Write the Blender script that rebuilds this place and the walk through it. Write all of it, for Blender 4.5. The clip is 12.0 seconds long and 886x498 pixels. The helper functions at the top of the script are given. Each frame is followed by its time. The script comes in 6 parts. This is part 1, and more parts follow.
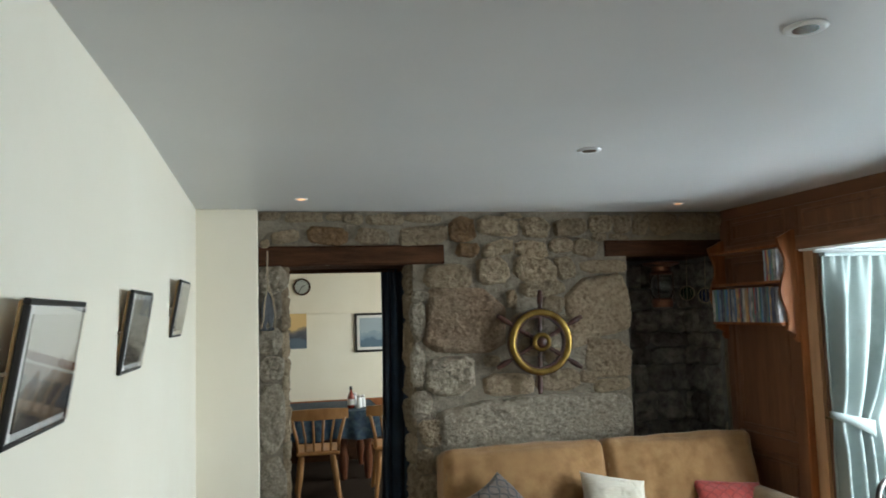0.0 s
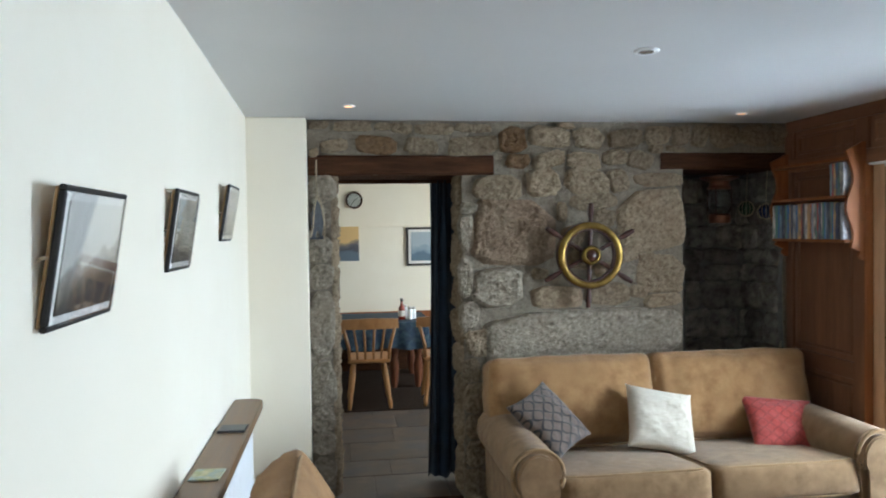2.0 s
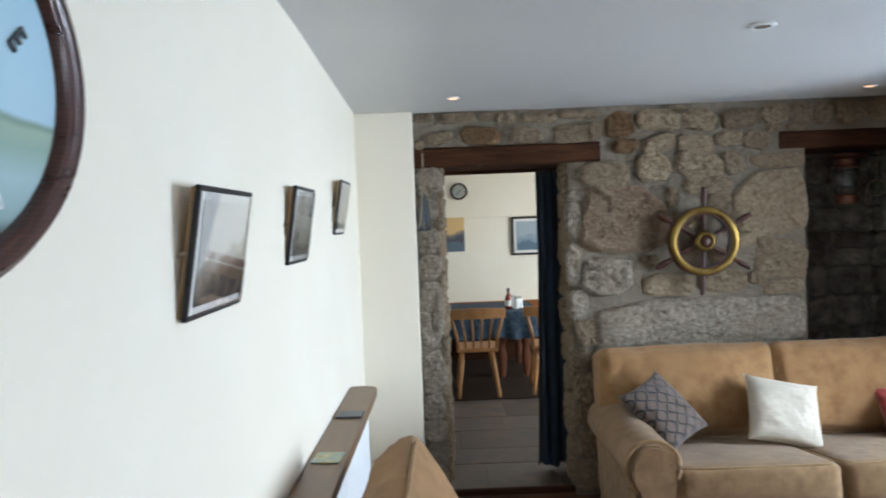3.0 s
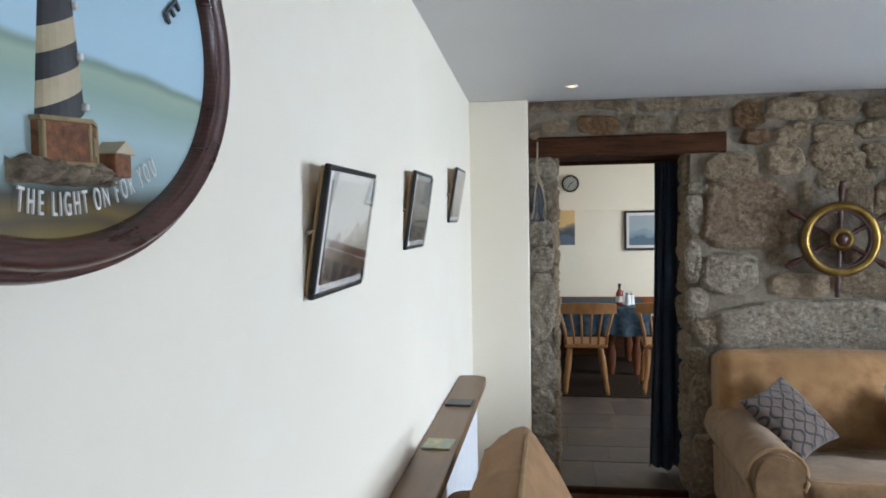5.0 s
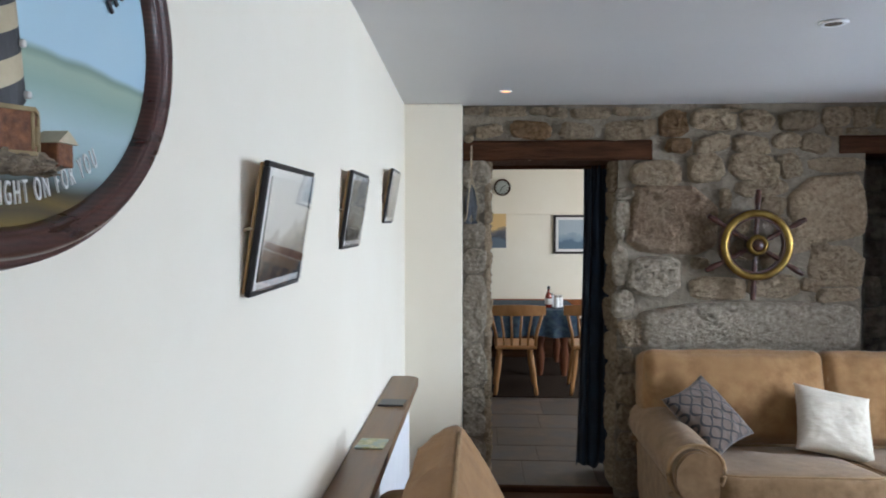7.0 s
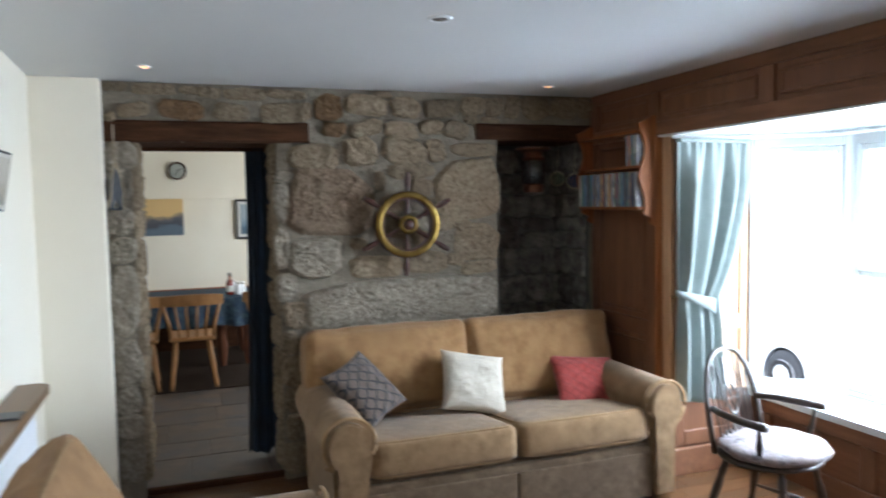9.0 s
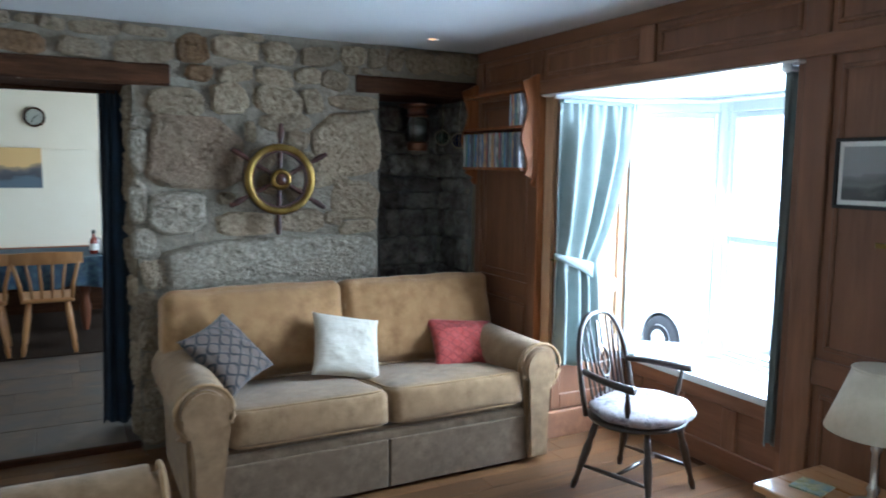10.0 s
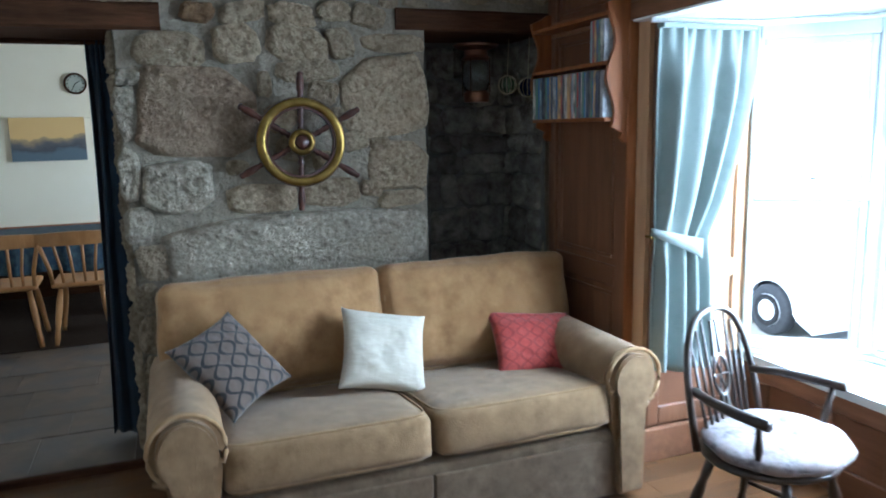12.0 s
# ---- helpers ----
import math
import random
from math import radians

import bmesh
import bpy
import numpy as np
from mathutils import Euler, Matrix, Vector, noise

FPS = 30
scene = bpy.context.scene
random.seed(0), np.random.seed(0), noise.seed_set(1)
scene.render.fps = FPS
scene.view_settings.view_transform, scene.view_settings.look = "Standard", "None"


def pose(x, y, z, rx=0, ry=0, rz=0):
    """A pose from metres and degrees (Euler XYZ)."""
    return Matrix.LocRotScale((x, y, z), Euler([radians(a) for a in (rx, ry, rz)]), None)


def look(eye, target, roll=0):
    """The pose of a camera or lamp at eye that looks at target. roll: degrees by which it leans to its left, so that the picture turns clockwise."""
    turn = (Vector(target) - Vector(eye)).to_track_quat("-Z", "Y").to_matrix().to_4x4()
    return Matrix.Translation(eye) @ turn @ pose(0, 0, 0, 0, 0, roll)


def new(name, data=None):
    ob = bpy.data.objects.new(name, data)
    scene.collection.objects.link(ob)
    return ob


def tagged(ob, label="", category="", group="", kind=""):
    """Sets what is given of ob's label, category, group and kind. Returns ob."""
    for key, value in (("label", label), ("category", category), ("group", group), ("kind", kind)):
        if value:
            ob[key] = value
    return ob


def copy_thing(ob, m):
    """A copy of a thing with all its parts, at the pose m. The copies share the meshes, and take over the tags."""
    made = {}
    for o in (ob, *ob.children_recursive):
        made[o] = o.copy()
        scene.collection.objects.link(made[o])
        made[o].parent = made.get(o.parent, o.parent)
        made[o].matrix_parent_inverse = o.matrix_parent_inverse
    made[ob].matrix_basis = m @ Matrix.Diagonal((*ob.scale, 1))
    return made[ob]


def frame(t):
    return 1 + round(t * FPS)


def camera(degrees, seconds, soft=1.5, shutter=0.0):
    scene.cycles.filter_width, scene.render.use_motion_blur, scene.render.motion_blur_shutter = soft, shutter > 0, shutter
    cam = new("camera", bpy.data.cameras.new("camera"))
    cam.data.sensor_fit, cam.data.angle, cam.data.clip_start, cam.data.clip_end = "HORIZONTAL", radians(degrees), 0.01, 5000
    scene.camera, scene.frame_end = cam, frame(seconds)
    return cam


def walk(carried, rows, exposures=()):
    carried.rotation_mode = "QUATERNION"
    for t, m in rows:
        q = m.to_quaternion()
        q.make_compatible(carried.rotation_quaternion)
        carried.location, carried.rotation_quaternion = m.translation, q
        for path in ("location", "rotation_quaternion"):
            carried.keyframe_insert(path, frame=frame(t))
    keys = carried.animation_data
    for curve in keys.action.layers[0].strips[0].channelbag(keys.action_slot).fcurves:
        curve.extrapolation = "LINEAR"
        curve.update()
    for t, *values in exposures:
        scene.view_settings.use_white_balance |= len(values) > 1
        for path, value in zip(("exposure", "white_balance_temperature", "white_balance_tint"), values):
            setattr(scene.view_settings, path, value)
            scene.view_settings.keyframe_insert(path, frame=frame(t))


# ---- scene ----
cam = camera(62.7, 12.0, soft=1.75, shutter=0.6)
PATH = [
    (0, (0.212, -0.083, 1.576), (0.641, 1.863, 1.746), -1.7),
    (0.5, (0.203, -0.073, 1.576), (0.587, 1.882, 1.748), -1.9),
    (1, (0.204, -0.07, 1.573), (0.577, 1.888, 1.741), -1.9),
    (1.5, (0.231, -0.056, 1.55), (0.584, 1.912, 1.585), -1.1),
    (2, (0.249, -0.051, 1.535), (0.528, 1.929, 1.485), -0.8),
    (2.5, (0.252, -0.063, 1.528), (0.426, 1.929, 1.454), -1.6),
    (3, (0.235, -0.069, 1.535), (0.228, 1.93, 1.465), -2.2),
    (3.5, (0.206, -0.043, 1.53), (0.04, 1.948, 1.446), -1.7),
    (3.7, (0.207, -0.042, 1.53), (-0.055, 1.939, 1.443), -2.0),
    (5.3, (0.198, -0.041, 1.518), (-0.097, 1.936, 1.437), -0.9),
    (5.5, (0.203, -0.038, 1.524), (-0.065, 1.942, 1.44), -1.0),
    (6, (0.197, -0.042, 1.523), (-0.039, 1.942, 1.443), -0.9),
    (6.5, (0.183, -0.045, 1.523), (-0.018, 1.944, 1.444), -0.3),
    (6.7, (0.184, -0.049, 1.519), (0.024, 1.943, 1.442), -0.1),
    (8.3, (0.284, -0.103, 1.509), (0.56, 1.876, 1.427), -0.5),
    (8.5, (0.32, -0.091, 1.512), (0.735, 1.864, 1.425), -0.6),
    (9, (0.433, -0.069, 1.509), (1.105, 1.811, 1.38), -1.1),
    (9.5, (0.508, -0.053, 1.488), (1.314, 1.767, 1.297), 0.7),
    (10, (0.6, 0.039, 1.462), (1.523, 1.799, 1.238), 0.7),
    (10.5, (0.73, 0.189, 1.449), (1.728, 1.907, 1.221), -0.2),
    (11, (0.893, 0.304, 1.429), (1.882, 2.021, 1.157), 1.4),
    (11.5, (0.999, 0.44, 1.408), (1.764, 2.262, 1.1), 2.0),
    (12, (1.065, 0.71, 1.436), (1.764, 2.554, 1.107), -1.2),
]
EXPOSURES = [(0.0, 1.53, 6050, 0), (0.5, 1.78, 5800, 1), (1.5, 1.87, 5600, 2), (2.5, 1.9, 5600, 5), (5.5, 1.7, 5680, 9), (6.5, 1.68, 5680, 10), (8.5, 1.68, 5600, 10), (9.0, 1.8, 5600, 7), (9.5, 1.87, 5250, 1), (10.5, 1.95, 4850, 1), (12.0, 1.88, 4900, 0)]
walk(cam, [(t, look(eye, target, roll)) for t, eye, target, roll in PATH], EXPOSURES)

# ---- world, sun, window light ----
world = bpy.data.worlds.new("world")
scene.world = world
world.use_nodes = True
_bg = world.node_tree.nodes["Background"]
_sky = world.node_tree.nodes.new("ShaderNodeTexSky")
_sky.sky_type, _sky.sun_disc = "NISHITA", False
_sky.sun_elevation, _sky.sun_rotation = radians(38), radians(-100)
_sky.air_density, _sky.dust_density, _sky.ozone_density = 1.0, 1.0, 1.0
world.node_tree.links.new(_sky.outputs[0], _bg.inputs[0])
_bg.inputs[1].default_value = 0.15

sun = new("sun", bpy.data.lights.new("sun", "SUN"))
sun.data.energy, sun.data.angle, sun.data.color = 2.0, radians(0.6), (1.0, 0.96, 0.90)
sun.matrix_world = look((-9, -2, 9), (0, 0, 0))


def window_light(name, eye, target, w, h, watts, color=(0.94, 0.97, 1.0)):
    lamp = new(name, bpy.data.lights.new(name, "AREA"))
    lamp.data.shape, lamp.data.size, lamp.data.size_y = "RECTANGLE", w, h
    lamp.data.energy, lamp.data.color = watts, color
    lamp.matrix_world = look(eye, target)
    return lamp


BAY_WATTS, FRONT_WATTS, DINING_WATTS, REAR_WATTS = 16, 42, 14, 9
# daylight of the bay's canted pane and its front pane and of the dining room's window; the rear lamp is an added fill
# at an unseen window
window_light("bay_daylight", (3.62, 1.74, 1.15), (1.9, 3.0, 0.55), 0.55, 1.25, BAY_WATTS)
window_light("bay_front_daylight", (3.90, 2.45, 1.16), (0.0, 2.1, -0.7), 0.72, 1.2, FRONT_WATTS, (0.89, 0.95, 1.0))
window_light("dining_daylight", (2.90, 6.0, 1.35), (0.0, 6.3, 1.1), 1.5, 0.95, DINING_WATTS, (1.0, 0.95, 0.84))
window_light("rear_fill", (2.98, -1.4, 1.3), (0.0, -1.0, 0.1), 1.2, 1.0, REAR_WATTS)


# ---- materials ----
def material(name, c1, c2, scale=8.0, rough=0.6, metal=0.0, bump=0.15, bump_scale=60.0, stretch=(1, 1, 1), random_mix=0.0,
             c3=None, large=1.2, spec=0.5, depth=0.004, coat=0.0, sheen=0.0, wave=None, span=0.18, blend=1.0):
    m = bpy.data.materials.new(name)
    m.use_nodes = True
    t = m.node_tree
    n, link = t.nodes, t.links.new
    bsdf = n["Principled BSDF"]
    coord = n.new("ShaderNodeTexCoord")
    mapping = n.new("ShaderNodeMapping")
    mapping.inputs["Scale"].default_value = stretch
    link(coord.outputs["Object"], mapping.inputs["Vector"])
    info = n.new("ShaderNodeObjectInfo")
    shift = n.new("ShaderNodeVectorMath")
    shift.operation = "MULTIPLY_ADD"
    spread = n.new("ShaderNodeCombineXYZ")
    for k in range(3):
        link(info.outputs["Random"], spread.inputs[k])
    shift.inputs[1].default_value = (7, 11, 5)
    link(spread.outputs[0], shift.inputs[0])
    link(mapping.outputs[0], shift.inputs[2])
    fine = n.new("ShaderNodeTexNoise")
    fine.inputs["Scale"].default_value, fine.inputs["Detail"].default_value, fine.inputs["Roughness"].default_value = scale, 6, 0.62
    link(shift.outputs[0], fine.inputs["Vector"])
    ramp = n.new("ShaderNodeValToRGB")
    ramp.color_ramp.elements[0].position, ramp.color_ramp.elements[1].position = 0.5 - span, 0.5 + span
    ramp.color_ramp.elements[0].color, ramp.color_ramp.elements[1].color = (*c1, 1), (*c2, 1)
    link(fine.outputs["Fac"], ramp.inputs[0])
    colour = ramp.outputs[0]
    if wave:
        w = n.new("ShaderNodeTexWave")
        w.wave_type, w.bands_direction = "BANDS", wave[0]
        w.inputs["Scale"].default_value, w.inputs["Distortion"].default_value, w.inputs["Detail"].default_value = wave[1], 6.0, 3.0
        link(shift.outputs[0], w.inputs["Vector"])
        mixw = n.new("ShaderNodeMix")
        mixw.data_type, mixw.blend_type = "RGBA", "MULTIPLY"
        mixw.inputs["Factor"].default_value = wave[2]
        link(colour, mixw.inputs["A"])
        link(w.outputs["Color"], mixw.inputs["B"])
        colour = mixw.outputs["Result"]
    if c3:
        broad = n.new("ShaderNodeTexNoise")
        broad.inputs["Scale"].default_value, broad.inputs["Detail"].default_value = large, 4
        link(shift.outputs[0], broad.inputs["Vector"])
        reach = n.new("ShaderNodeMapRange")
        reach.inputs[1].default_value, reach.inputs[2].default_value, reach.inputs[4].default_value = 0.42, 0.66, blend
        link(broad.outputs["Fac"], reach.inputs[0])
        mix = n.new("ShaderNodeMix")
        mix.data_type = "RGBA"
        link(reach.outputs[0], mix.inputs["Factor"])
        link(colour, mix.inputs["A"])
        mix.inputs["B"].default_value = (*c3, 1)
        colour = mix.outputs["Result"]
    if random_mix:
        hsv = n.new("ShaderNodeHueSaturation")
        reach2 = n.new("ShaderNodeMapRange")
        reach2.inputs[3].default_value, reach2.inputs[4].default_value = 1 - random_mix, 1 + random_mix
        link(info.outputs["Random"], reach2.inputs[0])
        link(reach2.outputs[0], hsv.inputs["Value"])
        link(colour, hsv.inputs["Color"])
        colour = hsv.outputs[0]
    link(colour, bsdf.inputs["Base Color"])
    bsdf.inputs["Metallic"].default_value = metal
    rr = n.new("ShaderNodeMapRange")
    rr.inputs[3].default_value, rr.inputs[4].default_value = max(rough - 0.12, 0.02), min(rough + 0.12, 1)
    link(fine.outputs["Fac"], rr.inputs[0])
    link(rr.outputs[0], bsdf.inputs["Roughness"])
    bsdf.inputs["Specular IOR Level"].default_value = spec
    bsdf.inputs["Coat Weight"].default_value = coat
    bsdf.inputs["Coat Roughness"].default_value = 0.2
    bsdf.inputs["Sheen Weight"].default_value = sheen
    if bump:
        grain = n.new("ShaderNodeTexNoise")
        grain.inputs["Scale"].default_value, grain.inputs["Detail"].default_value, grain.inputs["Roughness"].default_value = bump_scale, 8, 0.65
        link(shift.outputs[0], grain.inputs["Vector"])
        b = n.new("ShaderNodeBump")
        b.inputs["Strength"].default_value, b.inputs["Distance"].default_value = bump, depth
        link(grain.outputs["Fac"], b.inputs["Height"])
        link(b.outputs[0], bsdf.inputs["Normal"])
    return m


def glowing(name, color, strength):
    m = bpy.data.materials.new(name)
    m.use_nodes = True
    b = m.node_tree.nodes["Principled BSDF"]
    b.inputs["Base Color"].default_value = (*color, 1)
    b.inputs["Emission Color"].default_value = (*color, 1)
    b.inputs["Emission Strength"].default_value = strength
    return m


def clear(name, rough=0.0, tint=(1, 1, 1)):
    m = bpy.data.materials.new(name)
    m.use_nodes = True
    b = m.node_tree.nodes["Principled BSDF"]
    b.inputs["Base Color"].default_value = (*tint, 1)
    b.inputs["Roughness"].default_value = rough
    b.inputs["Transmission Weight"].default_value = 1.0
    b.inputs["IOR"].default_value = 1.45
    return m


def pane_glass(name):
    """Thin clear glass: straight through, with a mirror's gloss at grazing angles."""
    m = bpy.data.materials.new(name)
    m.use_nodes = True
    t = m.node_tree
    t.nodes.remove(t.nodes["Principled BSDF"])
    thin, gloss = t.nodes.new("ShaderNodeBsdfTransparent"), t.nodes.new("ShaderNodeBsdfGlossy")
    gloss.inputs["Roughness"].default_value = 0.03
    edge, mix = t.nodes.new("ShaderNodeLayerWeight"), t.nodes.new("ShaderNodeMixShader")
    edge.inputs["Blend"].default_value = 0.5
    fres = t.nodes.new("ShaderNodeMath")
    fres.operation = "POWER"
    fres.inputs[1].default_value = 5.0
    t.links.new(edge.outputs["Facing"], fres.inputs[0])
    t.links.new(fres.outputs[0], mix.inputs[0])
    t.links.new(thin.outputs[0], mix.inputs[1])
    t.links.new(gloss.outputs[0], mix.inputs[2])
    t.links.new(mix.outputs[0], t.nodes["Material Output"].inputs[0])
    return m


M_PLASTER = material("cream_plaster", (0.85, 0.785, 0.655), (0.88, 0.825, 0.705), 3.0, 0.75, bump=0.12, bump_scale=90, c3=(0.84, 0.775, 0.645), large=0.8)
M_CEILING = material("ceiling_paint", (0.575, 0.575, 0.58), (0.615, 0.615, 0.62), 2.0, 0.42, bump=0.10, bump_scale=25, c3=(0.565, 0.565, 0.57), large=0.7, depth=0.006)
M_MORTAR = material("lime_mortar", (0.205, 0.172, 0.128), (0.320, 0.277, 0.214), 30, 0.95, span=0.22, bump=1.0, bump_scale=45, c3=(0.25, 0.212, 0.16), large=5, depth=0.03, spec=0.1, blend=0.6)
M_STONE = material("granite_stone", (0.175, 0.125, 0.078), (0.47, 0.375, 0.255), 42, 0.94, span=0.20, bump=1.0, bump_scale=36, c3=(0.30, 0.22, 0.14), large=7, random_mix=0.2, depth=0.06, spec=0.15, blend=0.55)
M_STONE_ROSE = material("rose_granite", (0.165, 0.105, 0.068), (0.42, 0.305, 0.205), 44, 0.94, span=0.20, bump=1.0, bump_scale=36, c3=(0.34, 0.26, 0.175), large=5, random_mix=0.05, depth=0.07, spec=0.15, blend=0.6)
M_STONE_RUST = material("rusty_stone", (0.10, 0.056, 0.028), (0.30, 0.185, 0.095), 40, 0.94, span=0.2, bump=1.0, bump_scale=34, c3=(0.20, 0.13, 0.075), large=8, random_mix=0.15, depth=0.05, spec=0.15, blend=0.5)
M_STONE_PALE = material("pale_granite", (0.20, 0.165, 0.12), (0.60, 0.52, 0.405), 40, 0.94, span=0.20, bump=1.0, bump_scale=34, c3=(0.37, 0.305, 0.225), large=6, random_mix=0.08, depth=0.07, spec=0.15, blend=0.5)
# darker stone and mortar than the wall's, for the alcove lining
M_STONE_DARK = material("dark_stone", (0.07, 0.062, 0.052), (0.24, 0.215, 0.18), 14, 0.95, bump=1.0, bump_scale=35, random_mix=0.35, depth=0.018, spec=0.2)
M_MORTAR_DARK = material("dark_mortar", (0.09, 0.086, 0.077), (0.18, 0.172, 0.155), 12, 0.95, bump=0.7, bump_scale=40, depth=0.012, spec=0.2)
M_BEAM = material("dark_oak_beam", (0.034, 0.014, 0.0065), (0.085, 0.036, 0.017), 5, 0.8, bump=0.7, bump_scale=14, stretch=(1, 8, 8), depth=0.012, wave=("Y", 3, 0.3), spec=0.12)
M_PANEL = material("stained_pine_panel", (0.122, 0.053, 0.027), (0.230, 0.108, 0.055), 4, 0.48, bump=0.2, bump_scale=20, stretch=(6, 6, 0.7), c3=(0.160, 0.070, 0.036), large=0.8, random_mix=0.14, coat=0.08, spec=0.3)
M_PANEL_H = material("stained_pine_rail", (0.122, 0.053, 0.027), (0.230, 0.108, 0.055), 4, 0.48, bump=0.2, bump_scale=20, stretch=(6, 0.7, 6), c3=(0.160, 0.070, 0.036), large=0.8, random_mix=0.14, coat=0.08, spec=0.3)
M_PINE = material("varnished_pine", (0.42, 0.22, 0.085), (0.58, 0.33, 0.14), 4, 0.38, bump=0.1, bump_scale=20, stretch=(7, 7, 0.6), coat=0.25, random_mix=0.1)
# the panelling's wood made paler: strong window light put into the colour
M_REVEAL_LIT = material("window_lit_pine", (0.47, 0.275, 0.145), (0.62, 0.395, 0.225), 4, 0.42, bump=0.15, bump_scale=20, stretch=(6, 6, 0.7), coat=0.1, random_mix=0.08)
M_SHELFWOOD = material("orange_pine", (0.185, 0.062, 0.020), (0.30, 0.110, 0.036), 4, 0.5, bump=0.1, bump_scale=20, stretch=(6, 6, 0.6), spec=0.25)
M_BOARD = material("oak_floorboard", (0.068, 0.030, 0.0105), (0.150, 0.069, 0.024), 3.5, 0.5, bump=0.22, bump_scale=14, stretch=(0.7, 8, 8), random_mix=0.25, coat=0.05, c3=(0.098, 0.044, 0.0155), large=1, spec=0.3)
M_SLATE = material("slate_tile", (0.040, 0.028, 0.020), (0.150, 0.112, 0.082), 6.5, 0.42, span=0.2, bump=0.4, bump_scale=14, c3=(0.060, 0.060, 0.066), large=4.5, random_mix=0.22, blend=0.85)
M_GROUT = material("grout", (0.05, 0.04, 0.031), (0.095, 0.076, 0.058), 14, 0.8, bump=0.3)
M_WOODTOP = material("brown_shelf_board", (0.115, 0.058, 0.022), (0.225, 0.125, 0.052), 5, 0.4, bump=0.12, bump_scale=20, stretch=(7, 0.6, 7), coat=0.1, c3=(0.16, 0.085, 0.034), large=2)
# chenille tones: seat and arms duller than the back, skirt and base darkest
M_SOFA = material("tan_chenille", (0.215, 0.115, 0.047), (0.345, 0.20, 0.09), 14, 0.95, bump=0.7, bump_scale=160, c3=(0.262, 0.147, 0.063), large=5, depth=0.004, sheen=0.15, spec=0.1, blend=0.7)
M_SOFA_SEAT = material("dull_tan_chenille", (0.174, 0.106, 0.050), (0.290, 0.186, 0.098), 16, 0.95, bump=0.7, bump_scale=140, c3=(0.222, 0.137, 0.068), large=4.5, depth=0.004, sheen=0.15, spec=0.1, blend=0.6)
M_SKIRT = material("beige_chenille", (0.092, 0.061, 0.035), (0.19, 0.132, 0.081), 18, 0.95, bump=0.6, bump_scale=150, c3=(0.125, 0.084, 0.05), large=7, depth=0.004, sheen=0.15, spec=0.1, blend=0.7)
M_PIPING = material("sofa_piping", (0.24, 0.148, 0.07), (0.33, 0.215, 0.11), 30, 0.9, bump=0.3, sheen=0.1, spec=0.1)
M_WHITE_C = material("cream_cushion_cloth", (0.43, 0.385, 0.31), (0.51, 0.46, 0.38), 40, 0.95, bump=0.6, bump_scale=110, stretch=(0.5, 1, 5), sheen=0.1, depth=0.004, spec=0.1)
M_LACQUER = material("black_lacquer", (0.010, 0.009, 0.009), (0.02, 0.017, 0.016), 12, 0.45, bump=0.05, spec=0.3)
M_CHAIRWOOD = material("dark_elm", (0.016, 0.009, 0.006), (0.038, 0.022, 0.014), 8, 0.33, bump=0.08, stretch=(4, 4, 1), coat=0.25)
M_BRASS = material("polished_brass", (0.13, 0.083, 0.02), (0.27, 0.18, 0.05), 14, 0.34, metal=1.0, bump=0.12, c3=(0.11, 0.068, 0.018), large=9)
M_COPPER = material("copper", (0.16, 0.075, 0.045), (0.27, 0.13, 0.08), 14, 0.45, metal=1.0, bump=0.06)
M_WHEELWOOD = material("red_mahogany", (0.026, 0.008, 0.0045), (0.062, 0.018, 0.009), 9, 0.4, bump=0.06, stretch=(2, 2, 2), spec=0.35)
M_PLAQUEWOOD = material("mahogany_frame", (0.042, 0.013, 0.010), (0.09, 0.030, 0.021), 6, 0.3, bump=0.15, bump_scale=14, stretch=(3, 1, 6), coat=0.3, wave=("Z", 9, 0.35))
M_TEAL = material("duck_egg_curtain", (0.185, 0.216, 0.210), (0.248, 0.283, 0.274), 12, 0.9, bump=0.3, bump_scale=200, sheen=0.1, c3=(0.20, 0.234, 0.228), large=3)
M_NAVY = material("navy_velvet", (0.004, 0.010, 0.022), (0.010, 0.026, 0.05), 10, 0.9, bump=0.2, bump_scale=150, sheen=0.1)
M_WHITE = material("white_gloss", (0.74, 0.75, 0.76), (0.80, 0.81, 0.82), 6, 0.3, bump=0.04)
# white paint dimmed in its colour, so the strongly lit bay doesn't blow out
M_DIMWHITE = material("dimmed_white_paint", (0.50, 0.535, 0.55), (0.58, 0.61, 0.62), 5, 0.4, bump=0.08, bump_scale=30, c3=(0.53, 0.56, 0.565), large=2)
M_RADIATOR = material("radiator_white", (0.74, 0.75, 0.76), (0.80, 0.81, 0.82), 6, 0.35, bump=0.04)
M_SHADE = material("ivory_lampshade", (0.66, 0.57, 0.43), (0.74, 0.65, 0.51), 30, 0.85, bump=0.2, bump_scale=150)
M_STEEL = material("brushed_nickel", (0.45, 0.43, 0.40), (0.58, 0.56, 0.52), 30, 0.32, metal=1.0, bump=0.05)
M_ROPE = material("sisal_rope", (0.30, 0.24, 0.16), (0.45, 0.37, 0.26), 60, 0.9, bump=0.6, bump_scale=120)
M_PAPER = material("white_mount", (0.72, 0.71, 0.68), (0.78, 0.77, 0.74), 10, 0.8, bump=0.05)
M_KRAFT = material("brown_backing", (0.28, 0.17, 0.075), (0.40, 0.26, 0.13), 8, 0.85, bump=0.2)
M_GLASS = pane_glass("clear_glass")
M_LAMPGLASS = clear("lantern_glass", 0.08, (0.85, 0.9, 0.9))
